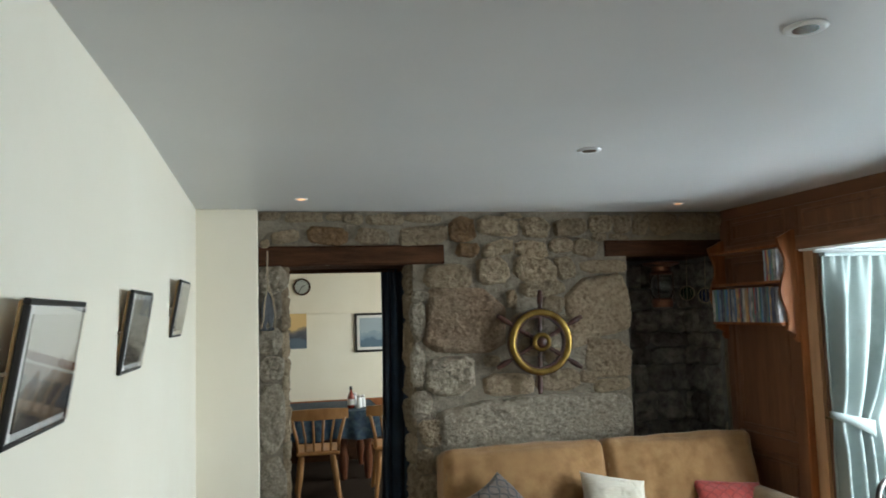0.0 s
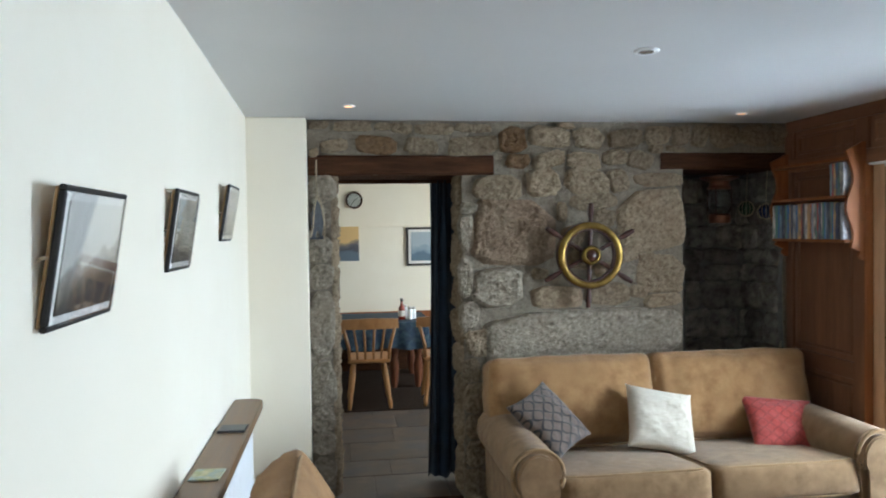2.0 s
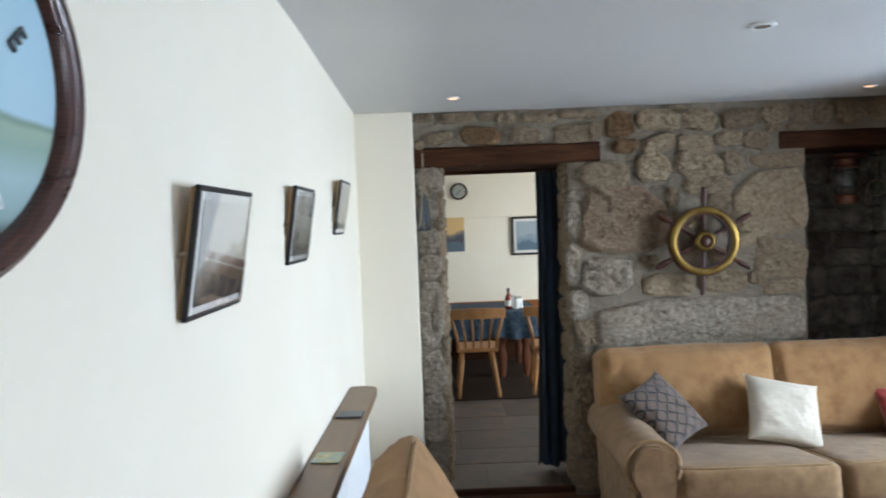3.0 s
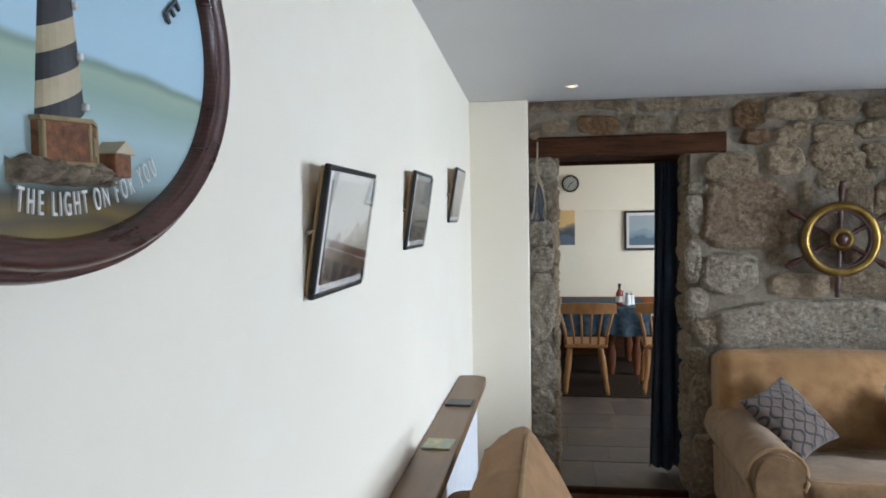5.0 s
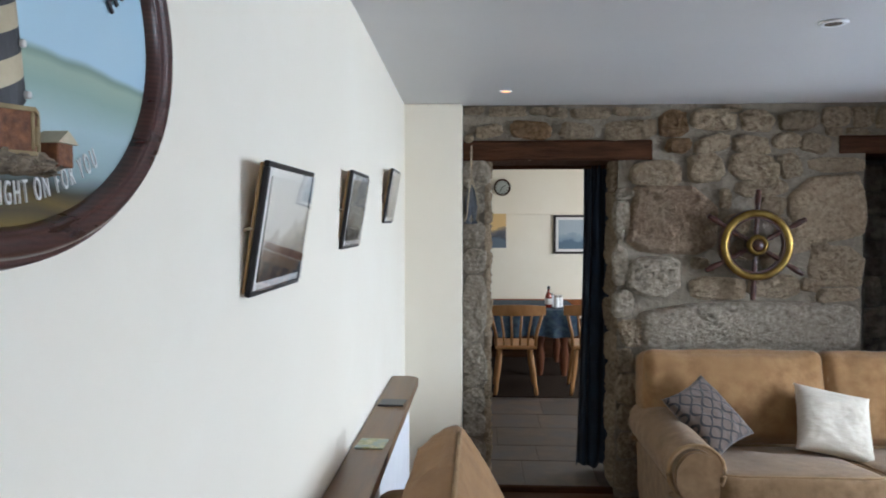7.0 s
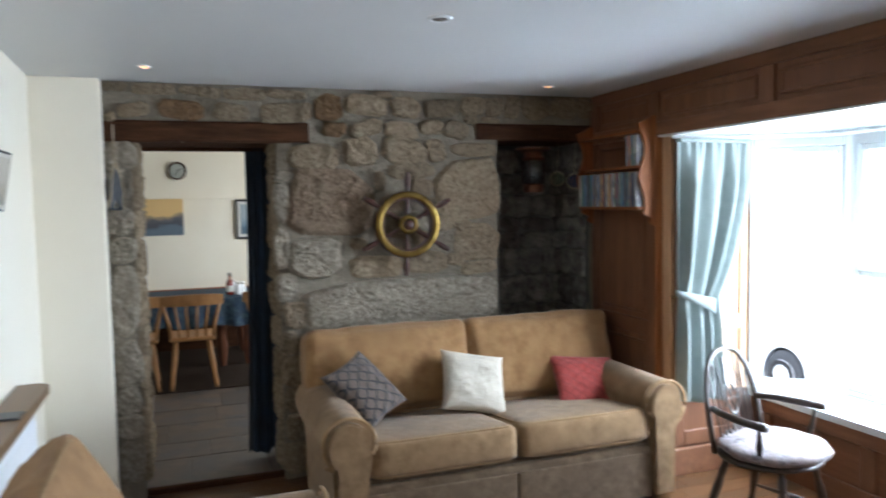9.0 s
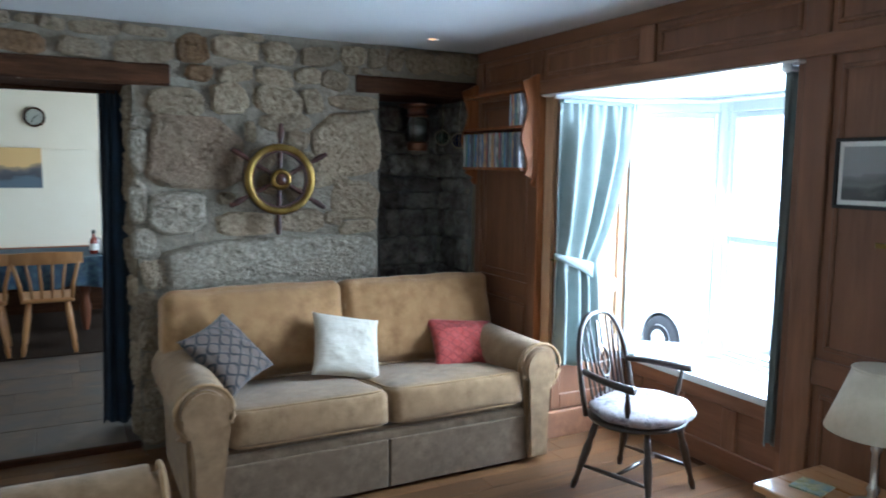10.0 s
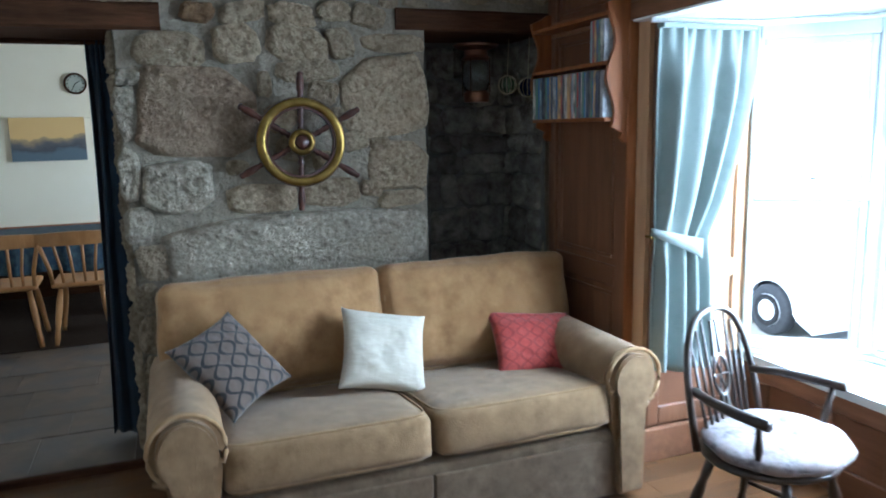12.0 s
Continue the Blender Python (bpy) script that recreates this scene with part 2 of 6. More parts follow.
M_RUBBER = material("tyre_rubber", (0.03, 0.03, 0.033), (0.05, 0.05, 0.053), 20, 0.8, bump=0.2)
M_VAN = material("white_van_paint", (0.75, 0.76, 0.77), (0.8, 0.81, 0.82), 3, 0.3, bump=0.0, coat=0.4)
M_GRAVEL = material("pale_gravel", (0.34, 0.32, 0.29), (0.5, 0.48, 0.44), 20, 0.95, bump=0.6, bump_scale=40, c3=(0.38, 0.36, 0.32), large=0.3)
M_RENDER = material("outer_render", (0.5, 0.48, 0.44), (0.6, 0.58, 0.53), 6, 0.9, bump=0.3)


# ---- mesh helpers ----
def part(name, bm, mat, parent=None, label="", smooth=False, pose_=None):
    """Links a bmesh as one mesh object, under a thing or part."""
    me = bpy.data.meshes.new(name)
    bmesh.ops.recalc_face_normals(bm, faces=bm.faces)
    bm.to_mesh(me)
    bm.free()
    if smooth:
        me.shade_smooth()
    if smooth == "auto":
        me.set_sharp_from_angle(angle=radians(42))
    me.materials.append(mat)
    ob = new(name, me)
    if pose_ is not None:
        ob.matrix_basis = pose_
    if parent:
        ob.parent = parent
    if label:
        ob["label"] = label
    return ob


def thing(name, m, label, category, group="", kind=""):
    ob = new(name)
    ob.empty_display_size = 0.1
    ob.matrix_basis = m
    return tagged(ob, label, category, group, kind)


def box(x0, x1, y0, y1, z0, z1, bevel=0.0, seg=2, bm=None):
    bm = bm or bmesh.new()
    r = bmesh.ops.create_cube(bm, size=1.0)
    bmesh.ops.transform(bm, verts=r["verts"], matrix=Matrix.Translation(((x0 + x1) / 2, (y0 + y1) / 2, (z0 + z1) / 2)) @ Matrix.Diagonal((x1 - x0, y1 - y0, z1 - z0, 1)))
    if bevel:
        edges = {e for v in r["verts"] for e in v.link_edges}
        bmesh.ops.bevel(bm, geom=list(edges), offset=bevel, segments=seg, affect="EDGES", profile=0.5)
    return bm


def rod(a, b, r0, r1=None, n=12, bm=None):
    bm = bm or bmesh.new()
    a, b = Vector(a), Vector(b)
    d = b - a
    q = d.to_track_quat("Z", "Y").to_matrix().to_4x4()
    bmesh.ops.create_cone(bm, cap_ends=True, segments=n, radius1=r0, radius2=r0 if r1 is None else r1, depth=d.length,
                          matrix=Matrix.Translation((a + b) / 2) @ q)
    return bm


def lathe(profile, n=24, bm=None, m=None):
    """Turns (radius, height) pairs round z."""
    bm = bm or bmesh.new()
    rings = []
    for r, z in profile:
        ring = []
        for k in range(n):
            a = 2 * math.pi * k / n
            p = Vector((max(r, 1e-4) * math.cos(a), max(r, 1e-4) * math.sin(a), z))
            ring.append(bm.verts.new(m @ p if m else p))
        rings.append(ring)
    for a, b in zip(rings, rings[1:]):
        for k in range(n):
            bm.faces.new((a[k], a[(k + 1) % n], b[(k + 1) % n], b[k]))
    bm.faces.new(rings[0][::-1])
    bm.faces.new(rings[-1])
    return bm


def aim(a, b):
    d = Vector(b) - Vector(a)
    return Matrix.Translation(a) @ d.to_track_quat("Z", "Y").to_matrix().to_4x4()


def tube(points, radius, n=8, closed=False, bm=None):
    bm = bm or bmesh.new()
    pts = [Vector(p) for p in points]
    rings, count = [], len(pts)
    up = Vector((0, 0, 1))
    for i, p in enumerate(pts):
        ahead = pts[(i + 1) % count] if closed or i + 1 < count else p
        back = pts[i - 1] if closed or i else p
        d = (ahead - back).normalized()
        side = d.cross(up)
        side = side.normalized() if side.length > 1e-3 else d.cross(Vector((1, 0, 0))).normalized()
        over = side.cross(d)
        r = radius(i / max(count - 1, 1)) if callable(radius) else radius
        rings.append([bm.verts.new(p + r * (math.cos(2 * math.pi * k / n) * side + math.sin(2 * math.pi * k / n) * over)) for k in range(n)])
    pairs = list(zip(rings, rings[1:])) + ([(rings[-1], rings[0])] if closed else [])
    for a, b in pairs:
        for k in range(n):
            bm.faces.new((a[k], a[(k + 1) % n], b[(k + 1) % n], b[k]))
    if not closed:
        bm.faces.new(rings[0][::-1])
        bm.faces.new(rings[-1])
    return bm


def soft_box(sx, sy, sz, r, puff=(0, 0, 0), cuts=9, wobble=0.0, seed=0.0):
    """A cushion: a box with round edges of radius r, its faces swollen by puff metres, standing on z = 0."""
    bm = bmesh.new()
    bmesh.ops.create_cube(bm, size=2.0)
    bmesh.ops.subdivide_edges(bm, edges=bm.edges[:], cuts=cuts, use_grid_fill=True)
    half = Vector((sx / 2, sy / 2, sz / 2))
    for v in bm.verts:
        u = Vector([math.copysign(abs(c) ** 0.8, c) for c in v.co])
        p = Vector((u.x * half.x, u.y * half.y, u.z * half.z))
        core = Vector([max(-half[k] + r, min(half[k] - r, p[k])) for k in range(3)])
        d = p - core
        if d.length > 1e-6:
            p = core + d.normalized() * r
        for k in range(3):
            i, j = (k + 1) % 3, (k + 2) % 3
            p[k] += u[k] * puff[k] * (1 - u[i] ** 2) * (1 - u[j] ** 2)
        if wobble:
            p += wobble * noise.noise_vector(p * 6 + Vector((seed, seed * 2, 0)))
        v.co = p + Vector((0, 0, half.z))
    return bm


def extrude_profile(points, y0, y1, bm=None, bevel=0.0):
    """A prism along y of a closed outline of (x, z)."""
    bm = bm or bmesh.new()
    a = [bm.verts.new((x, y0, z)) for x, z in points]
    b = [bm.verts.new((x, y1, z)) for x, z in points]
    n = len(points)
    caps = [bm.faces.new(a[::-1]), bm.faces.new(b)]
    for k in range(n):
        bm.faces.new((a[k], a[(k + 1) % n], b[(k + 1) % n], b[k]))
    if bevel:
        bmesh.ops.bevel(bm, geom=[e for f in caps for e in f.edges], offset=bevel, segments=2, affect="EDGES")
    return bm


def tag_structure(ob, label, category):
    return tagged(ob, label, category, kind="structure")


# ---- the room's shell ----
LEFT, RIGHT, STONE, REAR, TOP = -0.23, 2.86, 3.92, -2.4, 2.14
def wall_lean(y, z):
    """How far the old west wall leans into the room at a height: plumb at its north end, 4.5 cm at the ceiling from y = 2 on."""
    return 0.045 * max(0.0, min(1.0, (3.84 - y) / 1.8)) * max(0.0, (z - 0.8) / 1.34)


bm = bmesh.new()
ROWS, COLS = 14, 26
face = [[bm.verts.new((LEFT + wall_lean(y, z), y, z)) for z in (-0.1 + (TOP + 0.1) * k / ROWS for k in range(ROWS + 1))] for y in (REAR + (3.84 - REAR) * i / COLS for i in range(COLS + 1))]
for i in range(COLS):
    for k in range(ROWS):
        bm.faces.new((face[i][k], face[i + 1][k], face[i + 1][k + 1], face[i][k + 1]))
box(LEFT - 0.3, LEFT - 0.004, REAR, 3.84, -0.1, TOP, bm=bm)
wall_west = tag_structure(part("wall_west", bm, M_PLASTER, smooth=True), "smooth cream painted plaster wall", "wall")
wall_return = tag_structure(part("wall_return", box(LEFT - 0.3, 0.08, 3.84, 4.42, -0.1, TOP, 0.006), M_PLASTER), "short cream plaster return beside the stone doorway", "wall")
wall_south = tag_structure(part("wall_south", box(LEFT - 0.3, RIGHT + 0.3, REAR - 0.3, REAR, -0.1, TOP), M_PLASTER), "plain cream plaster wall", "wall")
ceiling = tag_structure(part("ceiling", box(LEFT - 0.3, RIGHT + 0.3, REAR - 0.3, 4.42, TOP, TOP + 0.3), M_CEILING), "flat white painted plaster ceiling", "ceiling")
ground = tag_structure(part("ground", box(-3000, 3000, -3000, 3000, -1.8, -1.53), M_GRAVEL), "pale gravel yard outside the window", "ground")

# added glowing sheet that whitens the view through the bay
bm = bmesh.new()
ARC = [(80 * math.cos(radians(d)), 80 * math.sin(radians(d))) for d in range(-75, 91, 5)]
low, high = [[bm.verts.new((x, y, z)) for x, y in ARC] for z in (-1.53, 60.0)]
for k in range(len(ARC) - 1):
    bm.faces.new((low[k], low[k + 1], high[k + 1], high[k]))
tag_structure(part("backdrop", bm, glowing("backdrop_glow", (0.92, 0.96, 1.0), 1.0)), "glowing white sheet standing in for the overexposed sky", "sky")

# panelled east wall: boarding round the bay's opening and an added, unseen rear window
BAY0, BAY1, HEAD = 1.70, 3.25, 1.84
bm = bmesh.new()
for y0, y1, z0, z1 in ((REAR, -2.0, -0.1, TOP), (-2.0, -0.8, -0.1, 0.8), (-2.0, -0.8, 1.8, TOP), (-0.8, BAY0, -0.1, TOP), (BAY0, BAY1, HEAD, TOP), (BAY1, STONE + 0.5, -0.1, TOP)):
    box(RIGHT, RIGHT + 0.3, y0, y1, z0, z1, bm=bm)
wall_east = tag_structure(part("wall_east", bm, M_PANEL), "wall of stained reddish-brown pine panelling", "wall")


def stile(y0, y1, z0, z1, name="stile", proud=0.018):
    return part(name, box(RIGHT - proud, RIGHT + 0.004, y0, y1, z0, z1, 0.004, 1), M_PANEL, wall_east)


def rail(y0, y1, z0, z1, proud=0.017, name="rail"):
    return part(name, box(RIGHT - proud, RIGHT + 0.004, y0, y1, z0, z1, 0.004, 1), M_PANEL_H, wall_east)


# frieze above the window, stiles and rails, moulded panels
rail(REAR, 3.90, 2.075, TOP)
rail(REAR, 3.90, HEAD + 0.003, 1.915)
for y in (0.25, 0.95, 1.62, 2.42, 3.23, 3.83):
    stile(y, y + 0.085, 1.915, 2.075)
for y0, y1 in ((1.60, 1.70), (3.25, 3.33), (3.84, 3.90), (0.55, 0.62), (-0.75, -0.65)):
    stile(y0, y1, 0.16, HEAD + 0.003)
for y0, y1 in ((3.33, 3.84), (0.62, 1.60), (-0.65, 0.55)):
    rail(y0, y1, 0.74, 0.83)
    rail(y0, y1, 0.13, 0.22)
for y0, y1, z0, z1 in ((3.36, 3.81, 0.25, 0.71), (3.36, 3.81, 0.86, 1.81), (0.66, 1.57, 0.25, 0.71), (0.66, 1.57, 0.86, 1.81), (2.53, 3.20, 1.94, 2.05), (1.73, 2.40, 1.94, 2.05), (3.34, 3.80, 1.94, 2.05), (1.05, 1.6, 1.94, 2.05)):
    bm = bmesh.new()
    for a0, a1, b0, b1 in ((y0, y1, z0, z0 + 0.016), (y0, y1, z1 - 0.016, z1), (y0, y0 + 0.016, z0 + 0.016, z1 - 0.016), (y1 - 0.016, y1, z0 + 0.016, z1 - 0.016)):
        box(RIGHT - 0.009, RIGHT + 0.004, a0, a1, b0, b1, 0.004, 1, bm)
    part("panel_moulding", bm, M_PANEL, wall_east)
for y0, y1 in ((-0.8, 1.70), (3.25, 3.90)):
    part("baseboard", box(RIGHT - 0.03, RIGHT + 0.004, y0, y1, 0.0, 0.16, 0.008, 2), M_PANEL_H, wall_east)
bm = box(RIGHT - 0.026, RIGHT + 0.02, 3.233, 3.247, 0.17, HEAD, 0.004, 1)
part("window_trim", bm, M_SHELFWOOD, wall_east, "bright varnished strip beside the window")
bm = box(RIGHT - 0.022, RIGHT + 0.05, BAY0 + 0.02, BAY1 - 0.03, HEAD - 0.008, HEAD + 0.002, 0.003, 1)
part("head_trim", bm, M_WHITE, wall_east, "thin white strip under the window head")
rear_frame = tag_structure(part("window_rear", bmesh.new(), M_WHITE), "unseen white framed rear window, added for the fill lamp", "window")
for y0, y1, z0, z1 in ((-2.0, -1.95, 0.8, 1.8), (-0.85, -0.8, 0.8, 1.8), (-1.95, -0.85, 0.8, 0.85), (-1.95, -0.85, 1.75, 1.8), (-1.42, -1.38, 0.85, 1.75)):
    part("window_frame", box(RIGHT + 0.18, RIGHT + 0.24, y0, y1, z0, z1, 0.006, 1), M_WHITE, rear_frame)

# ---- the bay: panelled reveals, window seat, white soffit, sash windows ----
SEAT_X, SEAT_Z, SILL_Z = 3.42, 0.43, 0.452
P0, P1, P2, P3 = (3.40, 3.165), (3.82, 2.86), (3.82, 2.04), (3.40, 1.78)
bay = tag_structure(part("bay_reveal", bmesh.new(), M_PINE), "pine panelled reveal of the bay window", "window recess")
# far reveal above seat height takes the lit wood colour, the rest plain panelling
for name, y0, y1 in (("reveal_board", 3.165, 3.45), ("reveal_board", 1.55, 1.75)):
    part(name, box(RIGHT + 0.02, 3.415, y0, y1, 0.44, HEAD + 0.05), M_REVEAL_LIT if y0 > 3 else M_PANEL, bay)
    part("reveal_lower_board", box(RIGHT + 0.02, 3.52, y0, y1, -0.1, 0.44), M_PANEL, bay, "stained pine board under the seat's height")
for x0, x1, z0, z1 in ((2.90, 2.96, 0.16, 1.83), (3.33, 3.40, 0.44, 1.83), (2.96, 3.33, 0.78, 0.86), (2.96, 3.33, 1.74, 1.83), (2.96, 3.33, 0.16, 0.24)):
    part("reveal_rail", box(x0, x1, 3.149, 3.167, z0, z1, 0.004, 1), M_PANEL if z1 < 0.5 or x0 < 2.95 else M_REVEAL_LIT, bay)
part("reveal_baseboard", box(RIGHT, SEAT_X, 3.137, 3.167, 0.0, 0.15, 0.008, 2), M_PANEL_H, bay)
bm = bmesh.new()
outline = [(RIGHT + 0.28, BAY1 + 0.2), (3.5, BAY1 + 0.2), (4.05, 2.95), (4.05, 1.95), (3.5, BAY0 - 0.2), (RIGHT + 0.28, BAY0 - 0.2)]
for z in (HEAD, HEAD + 0.3):
    bm.faces.new([bm.verts.new((x, y, z)) for x, y in outline])
bm.verts.ensure_lookup_table()
vs = bm.verts[:]
for k in range(6):
    bm.faces.new((vs[k], vs[(k + 1) % 6], vs[6 + (k + 1) % 6], vs[6 + k]))
soffit = tag_structure(part("bay_soffit", bm, M_DIMWHITE), "white gloss boarded soffit of the bay", "ceiling")
part("soffit_lining", box(RIGHT + 0.001, RIGHT + 0.285, BAY0, BAY1, HEAD - 0.004, HEAD + 0.02), M_DIMWHITE, soffit)
seat = tag_structure(part("window_seat", bmesh.new(), M_PANEL_H), "panelled window seat with a white painted top", "window seat")
bm = bmesh.new()
outline = [(SEAT_X - 0.025, 3.163), (P0[0], 3.163), (P1[0] + 0.02, P1[1]), (P2[0] + 0.02, P2[1]), (P3[0], 1.752), (SEAT_X - 0.025, 1.752)]
lower = [bm.verts.new((x, y, SEAT_Z - 0.035)) for x, y in outline]
upper = [bm.verts.new((x, y, SEAT_Z)) for x, y in outline]
bm.faces.new(lower[::-1]), bm.faces.new(upper)
for k in range(6):
    bm.faces.new((lower[k], lower[(k + 1) % 6], upper[(k + 1) % 6], upper[k]))
part("seat_top", bm, M_DIMWHITE, seat, "white painted seat top")
part("seat_front", box(SEAT_X, SEAT_X + 0.03, 1.752, 3.163, 0.0, SEAT_Z - 0.035), M_PANEL_H, seat)
for z0, z1 in ((0.0, 0.11), (0.32, SEAT_Z - 0.036)):
    part("seat_rail", box(SEAT_X - 0.016, SEAT_X + 0.003, 1.752, 3.135, z0, z1, 0.004, 1), M_PANEL_H, seat)
for y in (1.76, 2.05, 2.36, 2.68, 3.0):
    part("seat_stile", box(SEAT_X - 0.015, SEAT_X + 0.003, y, y + 0.085, 0.112, 0.318, 0.004, 1), M_PANEL, seat)
# wall below the windows, outside
bm = bmesh.new()
for a, b in ((P0, P1), (P1, P2), (P2, P3)):
    d = (Vector(b) - Vector(a)).normalized()
    nrm = Vector((-d.y, d.x)) * (1 if Vector((-d.y, d.x)).x > 0 else -1)
    lo = [bm.verts.new((*(Vector(p) + nrm * o), z)) for z in (-1.6, SILL_Z - 0.02) for p, o in ((a, 0.05), (b, 0.05), (b, 0.25), (a, 0.25))]
    for f in ((3, 2, 1, 0), (4, 5, 6, 7), (0, 1, 5, 4), (1, 2, 6, 5), (2, 3, 7, 6), (3, 0, 4, 7)):
        bm.faces.new([lo[k] for k in f])
tag_structure(part("wall_bay", bm, M_RENDER), "low rendered wall under the bay window", "wall")


def sash(name, a, b, far=0.055):
    """A white sash window from plan point a to b with two panes one above the other."""
    root = tag_structure(new(name), "white painted bay window with upper and lower panes", "window")
    a, b = Vector((*a, 0)), Vector((*b, 0))
    d = b - a
    w = d.length
    root.matrix_basis = Matrix.Translation(a) @ Matrix.Rotation(math.atan2(d.y, d.x), 4, "Z")
    z0, zm, z1 = SILL_Z, 1.14, HEAD
    part("window_sill", box(0, w, -0.05, 0.06, SEAT_Z + 0.001, z0, 0.006), M_DIMWHITE, root)
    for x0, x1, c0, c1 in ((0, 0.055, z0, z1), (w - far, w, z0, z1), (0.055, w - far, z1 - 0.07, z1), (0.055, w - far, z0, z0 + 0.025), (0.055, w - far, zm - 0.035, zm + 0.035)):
        part("window_frame", box(x0, x1, -0.03, 0.04, c0, c1, 0.005, 1), M_DIMWHITE, root)
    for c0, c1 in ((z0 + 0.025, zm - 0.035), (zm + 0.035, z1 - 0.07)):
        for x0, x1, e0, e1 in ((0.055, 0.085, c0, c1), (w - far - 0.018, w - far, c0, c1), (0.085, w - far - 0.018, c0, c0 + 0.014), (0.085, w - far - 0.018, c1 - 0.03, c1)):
            part("sash_bar", box(x0, x1, -0.018, 0.028, e0, e1, 0.004, 1), M_DIMWHITE, root)
        g = part("pane", box(0.08, w - far - 0.014, 0.004, 0.008, c0 + 0.010, c1 - 0.025), M_GLASS, root)
        g.visible_shadow = False
    part("sash_catch", box(w / 2 - 0.012, w / 2 + 0.012, -0.035, -0.018, zm + 0.035, zm + 0.055, 0.003, 1), M_LACQUER, root)
    return root


sash("window_1", P1, P0, 0.02)
sash("window_2", P2, P1)
sash("window_3", P3, P2)
for k, p in enumerate((P1, P2)):
    post = part("corner_post", rod((p[0], p[1], SEAT_Z), (p[0], p[1], HEAD), 0.05, n=16), M_DIMWHITE, bay)

# ---- stone wall with its doorway and alcove ----
DOOR0, DOOR1, DOORTOP, ALC0, ALC1, ALCTOP, BACK = 0.20, 0.92, 1.845, 2.21, 2.84, 1.875, 4.42


def rough_slab(x0, x1, z0, z1, y, towards=-1, step=0.03, amp=0.016, axis="y", bm=None):
    """An uneven mortar face."""
    bm = bm or bmesh.new()
    nx, nz = max(1, round((x1 - x0) / step)), max(1, round((z1 - z0) / step))
    grid = []
    for i in range(nx + 1):
        col = []
        for k in range(nz + 1):
            u, z = x0 + (x1 - x0) * i / nx, z0 + (z1 - z0) * k / nz
            o = amp * noise.noise(Vector((u * 5, z * 5, y))) * towards
            col.append(bm.verts.new((u, y + o, z) if axis == "y" else (y + o, u, z)))
        grid.append(col)
    for i in range(nx):
        for k in range(nz):
            bm.faces.new((grid[i][k], grid[i + 1][k], grid[i + 1][k + 1], grid[i][k + 1]))
    return bm


bm = bmesh.new()
FACE = STONE + 0.004
for x0, x1, z0, z1 in ((0.08, DOOR0, -0.1, TOP), (DOOR0, DOOR1, DOORTOP, TOP), (1.12, ALC0, -0.1, TOP), (ALC0, ALC1, ALCTOP, TOP), (ALC0, ALC1, -0.1, 0.45), (ALC1, RIGHT + 0.02, -0.1, TOP)):
    box(x0, x1, FACE + 0.02, BACK, z0, z1, bm=bm)
    rough_slab(x0, x1, z0, z1, FACE, bm=bm)
box(DOOR1, 1.12, FACE + 0.02, 4.15, -0.1, TOP, bm=bm)
box(DOOR1, 1.12, 4.15, BACK, DOORTOP, TOP, bm=bm)
rough_slab(DOOR1, 1.12, -0.1, TOP, FACE, bm=bm)
rough_slab(STONE, 4.15, 0.0, DOORTOP, DOOR1 - 0.005, axis="x", bm=bm)
rough_slab(STONE, BACK, 0.0, DOORTOP, DOOR0 + 0.005, axis="x", bm=bm)
wall_stone = tag_structure(part("wall_stone", bm, M_MORTAR, smooth=True), "thick rough granite stone wall with pale lime mortar", "wall")
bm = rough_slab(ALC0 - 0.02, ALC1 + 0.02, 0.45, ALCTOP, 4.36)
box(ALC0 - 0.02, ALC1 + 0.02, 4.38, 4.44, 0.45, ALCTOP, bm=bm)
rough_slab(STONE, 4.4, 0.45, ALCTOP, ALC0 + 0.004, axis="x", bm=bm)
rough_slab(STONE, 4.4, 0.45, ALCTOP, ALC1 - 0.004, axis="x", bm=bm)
wall_alcove = tag_structure(part("wall_alcove", bm, M_MORTAR_DARK, smooth=True), "dark stone lining of the alcove", "wall")


